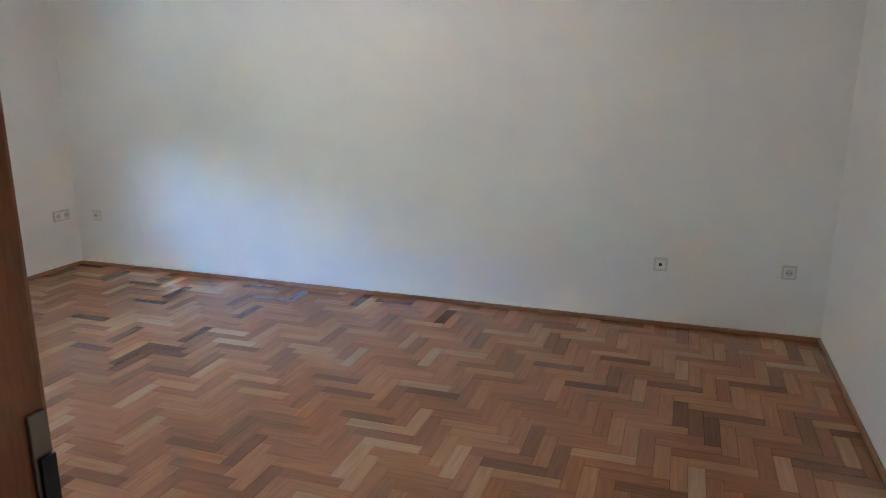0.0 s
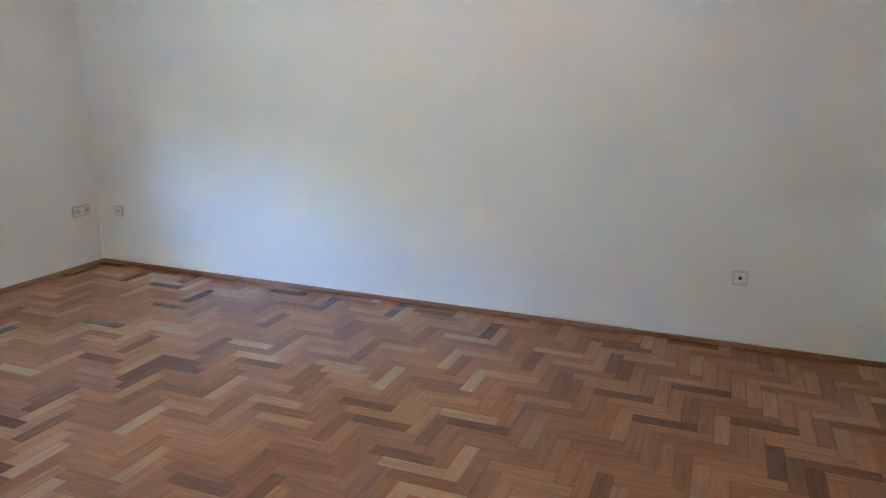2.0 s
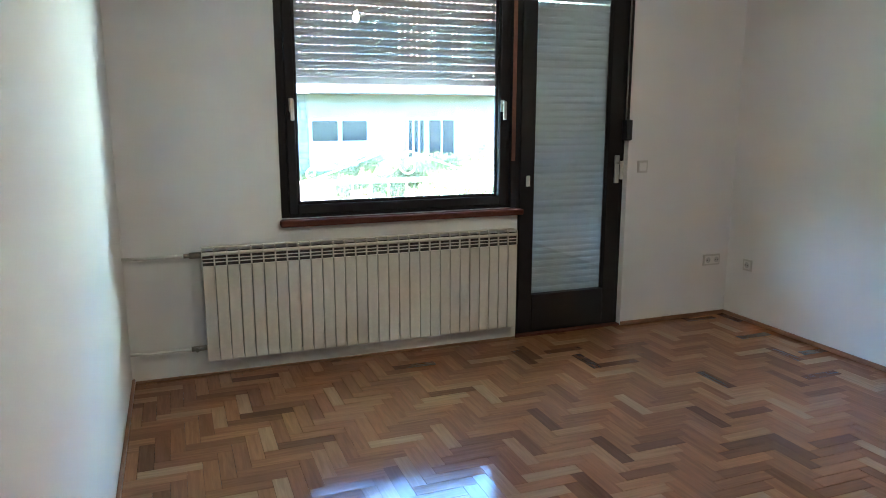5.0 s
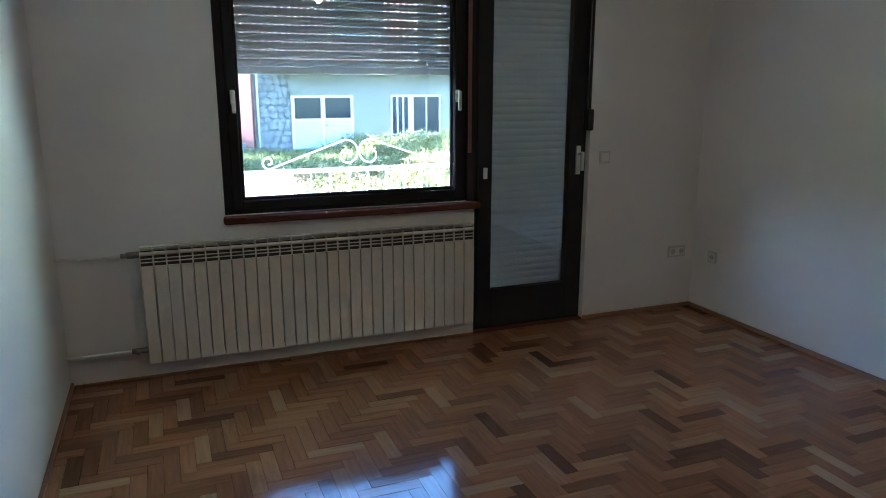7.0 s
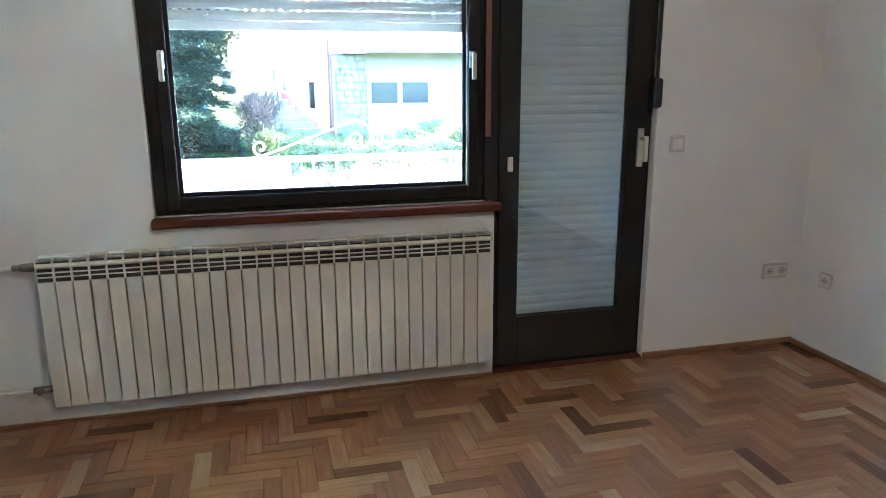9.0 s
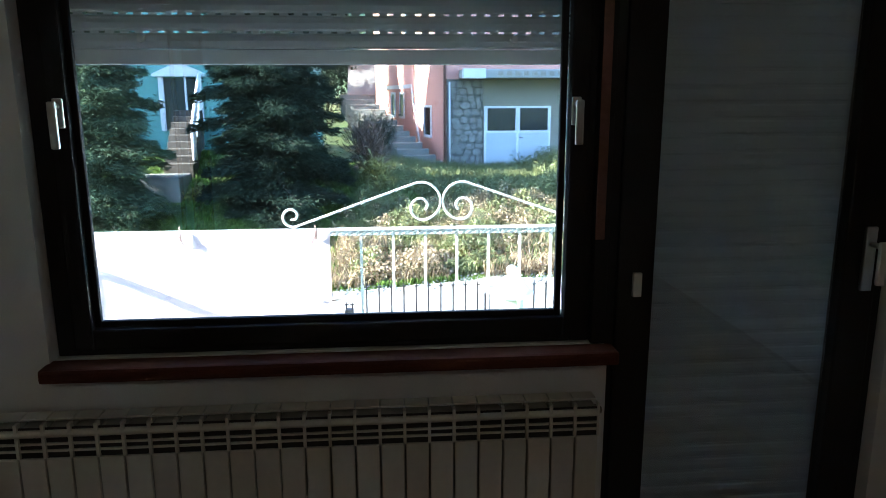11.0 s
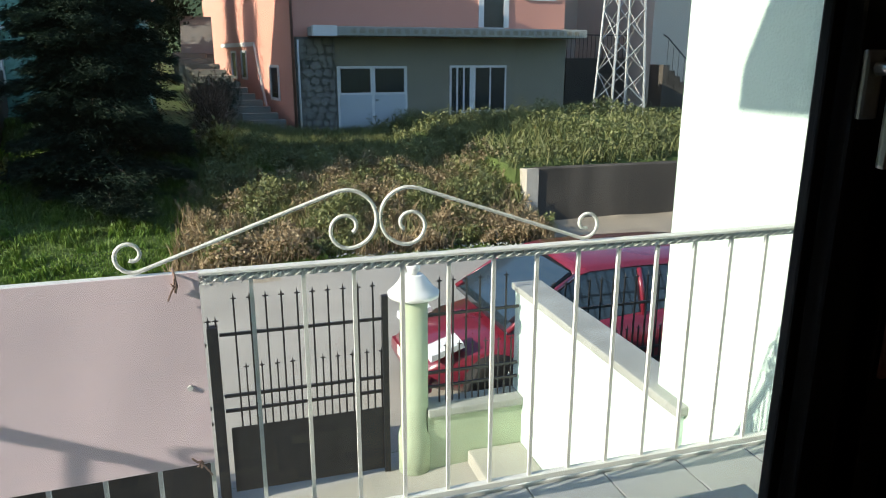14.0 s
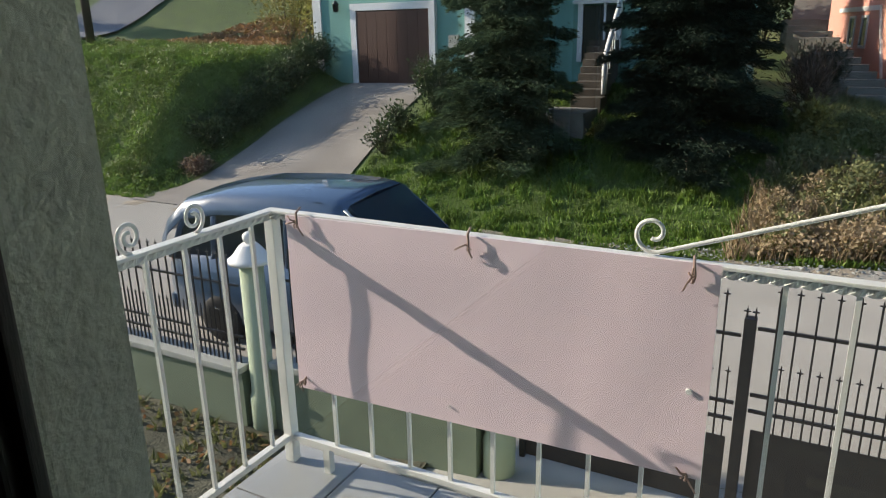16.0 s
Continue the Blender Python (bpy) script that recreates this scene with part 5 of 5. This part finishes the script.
box(bm, 12.2, 15.4, 28.98, 29.04, 2.52, 2.58)
part("rail_top", bm, "iron", bh)
for i in range(9):
    bm = B()
    box(bm, 15.2 + 0.28 * i, 15.5 + 0.28 * i, 26.0, 27.0, -1.3, 1.3 - 0.24 * i)
    part("step", bm, "old_concrete", bh)
bm = B()
tube(bm, [(15.1, 26.0, 2.5), (15.3, 26.0, 2.4), (17.7, 26.0, 0.25), (17.7, 26.0, -0.9)], 0.03, 6)
for i in range(9):
    cyl(bm, (15.35 + 0.28 * i, 26.0, 1.2 - 0.24 * i), (15.35 + 0.28 * i, 26.0, 2.33 - 0.25 * i), 0.014, n=5)
part("stair_rail", bm, "iron", bh)
bm = B()
cyl(bm, (18.2, 26.93, -1.2), (18.2, 26.93, 9.0), 0.10, n=8)
part("downpipe", bm, "iron", bh, "dark rain pipe")


# ---- plants ----
def leaf_cloud(pts, dirs, size, ratio, rng, droop=0.0):
    """Small leaf shapes (a bent pair of triangles each) at pts, pointing along dirs."""
    vs, fs = [], []
    n = len(pts)
    d = dirs / np.maximum(1e-6, np.linalg.norm(dirs, axis=1))[:, None]
    r = rng.normal(size=(n, 3))
    s = np.cross(d, r)
    s /= np.maximum(1e-6, np.linalg.norm(s, axis=1))[:, None]
    ln = size * rng.uniform(0.6, 1.4, (n, 1))
    w = ln * ratio
    a = pts
    b = pts + d * ln * 0.5 + s * w
    c = pts + d * ln
    c[:, 2] -= droop * ln[:, 0]
    e = pts + d * ln * 0.5 - s * w
    v = np.stack([a, b, c, e], axis=1).reshape(-1, 3)
    f = np.arange(4 * n).reshape(n, 4)
    return v.tolist(), f.tolist()


def spruce(label, x, y, h, r, material, seed, thick=1.0, group="spruces before the teal house"):
    z0 = land(x, y) - 0.1
    t = thing("spruce_tree", label, "tree", (x, y, z0), group=group)
    rng = np.random.default_rng(seed)
    bm = B()
    tube(bm, [(x, y, z0), (x + 0.03, y, z0 + h * 0.4), (x, y + 0.02, z0 + h)], 0.13, 10)
    part("trunk", bm, "bark", t)
    P, D = [], []
    bmb = B()
    k = int(210 * thick)
    for i in range(k):
        u = (i + rng.uniform(0, 1)) / k
        z = z0 + 0.25 + (h - 0.3) * u
        a = rng.uniform(0, 2 * math.pi)
        ln = r * (1 - u) ** 0.8 * rng.uniform(0.5, 1.3) + 0.12
        out = np.array([math.cos(a), math.sin(a), 0.0])
        tip = np.array([x, y, z]) + out * ln + np.array([0, 0, -0.18 * ln + 0.05])
        if i % 2 == 0:
            cyl(bmb, (x, y, z), tuple(tip), 0.022, 0.006, 5, caps=False)
        m = int(170 + 420 * ln)
        f = rng.uniform(0.0, 1.0, m) ** 0.75
        side = np.array([-out[1], out[0], 0])
        sp = 0.30 * ln * (1.15 - f) + 0.03
        q = np.array([x, y, z])[None] + (tip - np.array([x, y, z]))[None] * f[:, None] + side[None] * (rng.normal(size=m) * sp)[:, None]
        q[:, 2] += rng.normal(size=m) * 0.05 - 0.05 * f
        dd = out[None] * rng.uniform(0.5, 1.2, (m, 1)) + side[None] * rng.normal(size=(m, 1)) * 0.7 + np.array([0, 0, 1])[None] * rng.uniform(-0.5, 0.35, (m, 1))
        P.append(q)
        D.append(dd)
    part("limbs", bmb, "bark", t)
    v, f = leaf_cloud(np.concatenate(P), np.concatenate(D), 0.11, 0.14, rng, 0.15)
    v = (np.array(v) - np.array([x, y, z0])).tolist()
    ob = new("crown", fast("crown", v, f, material))
    ob.parent = t


spruce("tall green spruce tree on the lawn beside the stair", -8.95, 14.9, 9.0, 1.5, "spruce", 3, 1.35)
spruce("tall dense dark spruce tree beside the house stair", -5.05, 15.6, 13.0, 1.7, "spruce_dark", 5, 1.7)
spruce("second dark spruce tree close to the stair", -5.0, 17.6, 8.0, 1.5, "spruce_dark", 8)

# added trees outside the view, only there to throw shade on the meadow
for i, (x, y, h) in enumerate(((-43.5, 15.5, 8.5), (-46.0, 20.0, 9.5), (-48.5, 25.0, 9.0), (-41.0, 11.0, 8.0))):
    spruce("unseen spruce tree added to shade the meadow", x, y, h, 2.4, "spruce_dark", 60 + i, 0.55, "spruces beyond the side road")


def shrub(name, label, x, y, r, h, material, n, seed, size=0.08, twiggy=False):
    z0 = land(x, y) - 0.03
    s = thing(name, label, "shrub", (x, y, z0))
    rng = np.random.default_rng(seed)
    bm = B()
    tips = []
    for i in range(16):
        a, e = rng.uniform(0, 6.28), rng.uniform(0.3, 1.3)
        tip = (x + r * 0.85 * math.cos(a) * math.cos(e), y + r * 0.85 * math.sin(a) * math.cos(e), z0 + h * (0.25 + 0.75 * math.sin(e)))
        tips.append(tip)
        tube(bm, [(x, y, z0), ((x + tip[0]) / 2 + rng.normal() * 0.04, (y + tip[1]) / 2, z0 + (tip[2] - z0) * 0.55), tip], 0.012, 5)
    part("stems", bm, "bark", s)
    base = np.array(tips)[rng.integers(0, 16, n)]
    f = rng.uniform(0.25, 1.05, (n, 1)) ** 0.6
    p = np.array([x, y, z0])[None] + (base - np.array([x, y, z0])[None]) * f + rng.normal(size=(n, 3)) * np.array([r * 0.20, r * 0.20, h * 0.13])
    p[:, 2] = np.maximum(p[:, 2], z0 + 0.02)
    d = (p - np.array([x, y, z0 + h * 0.2])) + rng.normal(size=(n, 3)) * r * 0.5
    v, fc = leaf_cloud(p, d, size * (2.2 if twiggy else 1), 0.07 if twiggy else 0.34, rng)
    ob = new("foliage", fast("foliage", (np.array(v) - np.array([x, y, z0])).tolist(), fc, material))
    ob.parent = s


for i, (x, y, r, h) in enumerate(((-17.3, 14.0, 0.8, 1.0), (-17.25, 15.0, 0.85, 1.1), (-17.2, 16.0, 0.85, 1.15), (-17.2, 17.0, 0.85, 1.2), (-17.3, 18.0, 0.85, 1.2), (-17.6, 18.9, 0.8, 1.2))):
    shrub("hedge_bush", "dark green hedge bush along the driveway", x, y, r, h, "hedge", 2600, 30 + i, 0.075)
shrub("round_shrub", "round dark evergreen shrub before the garage", -11.9, 17.0, 0.85, 1.35, "hedge", 3200, 41, 0.07)
shrub("low_shrub", "low dark shrub beside the driveway", -12.2, 15.6, 0.55, 0.75, "hedge", 1200, 42, 0.07)
shrub("low_shrub", "small leafy shrub beside the driveway", -12.1, 14.6, 0.45, 0.9, "hedge", 800, 43, 0.07)
shrub("dry_bush", "small brown dried bush at the drive edge", -16.9, 12.9, 0.5, 0.5, "red_twig", 1300, 44, 0.06)
shrub("twiggy_shrub", "bare reddish twiggy shrub beside dark spruces", -2.8, 18.2, 0.75, 1.5, "red_twig", 1500, 45, 0.09, True)
shrub("yellow_shrub", "yellowing garden shrub at the lawn edge", -2.6, 17.0, 0.5, 0.8, "yellow", 900, 46, 0.10)
shrub("yellow_shrub", "small yellowing plant below the stair", -7.0, 15.9, 0.3, 0.4, "yellow", 300, 47, 0.09)
shrub("dark_bush", "large dark evergreen bush beside the garden stair", -6.7, 29.6, 1.5, 6.2, "spruce_dark", 9000, 49, 0.15)
shrub("dark_bush", "tall dark hedge tree behind the garden stair", -5.1, 33.5, 1.7, 6.0, "spruce_dark", 9000, 53, 0.15)
shrub("dark_bush", "low dark bush below the garden stair", -2.75, 24.6, 0.8, 1.5, "spruce_dark", 3400, 52, 0.08)
shrub("dark_bush", "dark evergreen bush before the teal house", -11.0, 16.2, 0.8, 1.4, "spruce_dark", 2500, 48, 0.08)
for i, (x, y, r, h) in enumerate(((-20.5, 23.5, 1.3, 2.6), (-23.0, 24.5, 1.5, 3.0))):
    shrub("leafy_shrub", "yellow-green shrub at the wood edge", x, y, r, h, "yellow", 2600, 50 + i, 0.10)
for i, (x, y) in enumerate(((-21.5, 27.0), (-19.0, 26.0), (-25.5, 29.0))):
    t = thing("bare_tree", "bare trunk tree standing in fallen leaves", "tree", (x, y, land(x, y)))
    bm = B()
    z0 = land(x, y)
    tube(bm, [(x, y, z0 - 0.1), (x + 0.1, y, z0 + 2.5), (x - 0.1, y + 0.1, z0 + 6)], 0.14, 10)
    part("trunk", bm, "bark", t)
    rng = random.Random(70 + i)
    for q in range(7):
        a, zz = rng.uniform(0, 6.28), z0 + rng.uniform(1.8, 5.5)
        bm = B()
        tube(bm, [(x, y, zz), (x + 0.6 * math.cos(a), y + 0.6 * math.sin(a), zz + 0.5), (x + 1.3 * math.cos(a), y + 1.3 * math.sin(a), zz + 1.3)], 0.035, 6)
        part("limb", bm, "bark", t)


def blades(name, label, n, where, h, w, material, seed, lean=0.35, category="grass"):
    """Bent single blades scattered over the land; where gives x, y arrays."""
    rng = np.random.default_rng(seed)
    x, y, keep = where(rng, n)
    x, y = x[keep], y[keep]
    n = len(x)
    z = np.array([land(a, b) for a, b in zip(x, y)])
    a = rng.uniform(0, 2 * math.pi, n)
    hh = h * rng.uniform(0.45, 1.35, n)
    ww = w * rng.uniform(0.6, 1.3, n)
    la = rng.uniform(0, 2 * math.pi, n)
    le = lean * hh * rng.uniform(0.2, 1.2, n)
    base = np.stack([x, y, z - 0.02], 1)
    side = np.stack([np.cos(a) * ww, np.sin(a) * ww, 0 * a], 1)
    mid = base + np.stack([np.cos(la) * le * 0.35, np.sin(la) * le * 0.35, hh * 0.6], 1)
    tip = base + np.stack([np.cos(la) * le, np.sin(la) * le, hh], 1)
    v = np.stack([base - side, base + side, mid + side * 0.8, tip, mid - side * 0.8], 1).reshape(-1, 3)
    f = [(5 * i, 5 * i + 1, 5 * i + 2, 5 * i + 3, 5 * i + 4) for i in range(n)]
    ob = new(name, fast(name, v.tolist(), f, material))
    return tagged(ob, label, category, kind="stuff")


def patch(x0, x1, y0, y1, near=1.0, rule=None):
    def where(rng, n):
        x = rng.uniform(x0, x1, n)
        y = y0 + (y1 - y0) * rng.uniform(0, 1, n) ** near
        keep = np.ones(n, bool) if rule is None else rule(x, y, rng)
        return x, y, keep
    return where


def off_drive(x, y, rng):
    return ~((x > -17.0) & (x < -12.2))


def clumps(freq, cut, seed):
    def rule(x, y, rng):
        return np.array([noise.noise((a * freq, b * freq, seed)) > cut for a, b in zip(x, y)])
    return rule


blades("lawn_grass", "short green lawn grass", 90000, patch(-12.3, 2.0, 11.15, 20.5, 1.5), 0.075, 0.013, "grass", 1)
blades("lawn_tufts", "longer tufts in the green lawn", 60000, patch(-12.3, -1.0, 11.15, 19.5, 1.5, clumps(2.3, 0.08, 12)), 0.15, 0.020, "grass", 14, 0.6)
blades("bank_grass", "green grass on the bank beside the drive", 26000, patch(-30, -16.8, 11.15, 21, 1.4), 0.12, 0.02, "grass", 2)
blades("verge_weeds", "tall green roadside weeds", 9000, patch(-3.2, 3.3, 11.4, 19.5, 1.3, clumps(0.9, -0.12, 2)), 0.32, 0.018, "weed", 3, 0.6, "weeds")
blades("dry_weeds", "dry straw coloured roadside weeds", 6000, patch(-3.6, 3.4, 11.2, 15.5, 1.3, clumps(0.8, -0.02, 7)), 0.36, 0.012, "dry", 4, 0.55, "weeds")
blades("bank_weeds", "tall green weeds above the retaining wall", 10000, patch(2.6, 15, 13.2, 25.5, 1.2, clumps(0.7, -0.25, 4)), 0.38, 0.020, "weed", 5, 0.6, "weeds")
blades("shade_grass", "long grass before the pink house", 12000, patch(-3, 9, 18, 25, 1.0), 0.2, 0.012, "weed", 6, 0.5, "grass")
blades("garden_plants", "small plants and leaves in the garden bed", 8000, patch(-12, -5.3, 0.6, 4.2, 1.0, clumps(1.6, 0.0, 9)), 0.12, 0.02, "weed", 8, 0.8, "plants")


def leafy(name, label, n, x0, x1, y0, y1, h, size, material, seed, freq, cut):
    """Broad-leaved weeds: leaves scattered in humps of uneven height."""
    rng = np.random.default_rng(seed)
    x, y = rng.uniform(x0, x1, n), y0 + (y1 - y0) * rng.uniform(0, 1, n) ** 1.25
    hump = np.array([noise.noise((a * freq, b * freq, seed)) for a, b in zip(x, y)])
    fine = np.array([noise.noise((a * freq * 3.1, b * freq * 3.1, seed + 5)) for a, b in zip(x, y)])
    keep = hump + 0.4 * fine > cut
    x, y, top = x[keep], y[keep], h * np.clip(0.35 + 0.7 * hump[keep] + 0.5 * fine[keep], 0.12, 1.3)
    k = len(x)
    z = np.array([land(a, b) for a, b in zip(x, y)]) + top * rng.uniform(0.1, 1.0, k) ** 0.6
    d = rng.normal(size=(k, 3)) + np.array([0, 0, 0.5])
    v, f = leaf_cloud(np.stack([x, y, z], 1), d, size, 0.3, rng, 0.1)
    tagged(new(name, fast(name, v, f, material)), label, "weeds", kind="stuff")


leafy("leafy_weeds", "bushy green roadside weeds", 52000, -3.0, 3.4, 11.4, 19.0, 0.72, 0.075, "weed", 21, 0.8, -0.25)
leafy("dry_leafy_weeds", "bushy dried brown roadside weeds", 34000, -3.4, 3.3, 11.2, 15.5, 0.70, 0.065, "dry", 22, 0.9, -0.1)
leafy("bank_leaves", "bushy green weeds on the raised bank", 42000, 2.4, 15, 13.1, 25, 0.85, 0.085, "weed", 23, 0.6, -0.35)
leafy("bank_clover", "thick low green plants on the grass bank", 56000, -30, -17.2, 11.4, 21, 0.42, 0.075, "grass", 24, 1.1, -0.3)
leafy("bank_herbs", "yellowing low plants on the grass bank", 24000, -30, -17.6, 11.4, 21, 0.40, 0.07, "weed", 25, 0.9, -0.1)


def litter(name, label, n, x0, x1, y0, y1, size, material, seed, lift=0.05):
    rng = np.random.default_rng(seed)
    x, y = rng.uniform(x0, x1, n), rng.uniform(y0, y1, n)
    p = np.stack([x, y, np.array([land(a, b) for a, b in zip(x, y)]) + lift + rng.uniform(0, 0.03, n)], 1)
    d = np.stack([rng.normal(size=n), rng.normal(size=n), rng.normal(size=n) * 0.25], 1)
    v, f = leaf_cloud(p, d, size, 0.35, rng)
    ob = new(name, fast(name, v, f, material))
    tagged(ob, label, "leaves", kind="stuff")


litter("fallen_leaves", "brown fallen leaves under the trees", 9000, -32, -17.9, 21, 34, 0.22, "litter", 11)
litter("garden_leaves", "dry fallen leaves on garden soil", 1300, -12, -5.3, 0.5, 4.2, 0.07, "litter", 12, 0.06)
litter("gravel", "loose stones at the road edge", 2200, -6, 3.2, 10.7, 11.7, 0.05, "coping", 13, 0.04)
# ---- parquet: herringbone blocks ----
BW, BN = 0.0655, 4
BL = BW * BN


def block_mesh(name, w, l, seed):
    r = random.Random(seed)
    g, b, h = 0.0002, 0.0006, 0.012
    tx, ty = r.uniform(-0.0005, 0.0005), r.uniform(-0.0005, 0.0005)
    dz = [tx + ty, -tx + ty, -tx - ty, tx - ty]
    xs, ys = (g, l - g), (g, w - g)
    low = [(xs[0], ys[0]), (xs[1], ys[0]), (xs[1], ys[1]), (xs[0], ys[1])]
    top = [(xs[0] + b, ys[0] + b), (xs[1] - b, ys[0] + b), (xs[1] - b, ys[1] - b), (xs[0] + b, ys[1] - b)]
    vs = [(x, y, -h) for x, y in low] + [(x, y, -0.0014) for x, y in low] + [(x, y, d) for (x, y), d in zip(top, dz)]
    fs = [(8, 9, 10, 11)]
    for k in range(4):
        j = (k + 1) % 4
        fs += [(k, j, 4 + j, 4 + k), (4 + k, 4 + j, 8 + j, 8 + k)]
    return vs, fs


def herringbone(x0, x1, y0, y1):
    """Blocks as (x, y, turned, length, width), clipped to the room."""
    out = []
    ni, nj = int((x1 - x0) / BW) + 2, int((y1 - y0) / BW) + 2
    for j in range(-BN, nj + BN):
        for m in range(-nj // (2 * BN) - 3, ni // (2 * BN) + 3):
            i = j + 2 * BN * m
            out.append((x0 + i * BW, y0 + j * BW, False))
    for i in range(-1, ni + 1):
        for m in range(-nj // (2 * BN) - 3, nj // (2 * BN) + 3):
            j = i - 2 * BN + 1 + 2 * BN * m
            out.append((x0 + i * BW, y0 + j * BW, True))
    clip = []
    for x, y, turned in out:
        ax, bx = max(x, x0), min(x + (BW if turned else BL), x1)
        ay, by = max(y, y0), min(y + (BL if turned else BW), y1)
        if bx - ax > 0.008 and by - ay > 0.008:
            clip.append((ax, bx, ay, by, turned))
    return clip


blocks = herringbone(XL, -0.001, YB + 0.001, -0.001)
full_me = []
for s in range(4):
    vs, fs = block_mesh("parquet_block", BW, BL, s)
    me = fast("parquet_block", vs, fs, "parquet")
    lay = me.uv_layers.new(name="uv")
    for lp in me.loops:
        lay.data[lp.index].uv = me.vertices[lp.vertex_index].co.xy
    full_me.append(me)
rest_v, rest_f, rest_uv = [], [], []
near = 0
rb = random.Random(4)
for ax, bx, ay, by, turned in blocks:
    whole = abs((bx - ax) * (by - ay) - BW * BL) < 1e-5
    if whole and near < 296 and -3.05 < ax < -1.35 and -2.9 < ay < 0:
        near += 1
        ob = new("parquet_block", full_me[rb.randrange(4)])
        ob.parent = floor
        ob.matrix_basis = pose(bx, ay, 0, 0, 0, 90) if turned else pose(ax, ay, 0)
        continue
    w, l = ((bx - ax), (by - ay)) if turned else ((by - ay), (bx - ax))
    vs, fs = block_mesh("b", w, l, rb.randrange(10 ** 6))
    k = len(rest_v)
    rest_v += [(bx - y, ay + x, z) if turned else (ax + x, ay + y, z) for x, y, z in vs]
    rest_uv += [(x, y) for x, y, z in vs]
    rest_f += [tuple(q + k for q in f) for f in fs]
me = fast("parquet_blocks", rest_v, rest_f, "parquet_far")
lay = me.uv_layers.new(name="uv")
for lp in me.loops:
    lay.data[lp.index].uv = rest_uv[lp.vertex_index]
rest = new("parquet_blocks", me)
rest.parent = floor
tagged(rest, kind="stuff")
bm = B()
box(bm, HX, XL, YB, 0, -0.012, 0.0)
solid("hall_floor", bm, "skirt", "brown wooden hall floor", "floor", "structure")
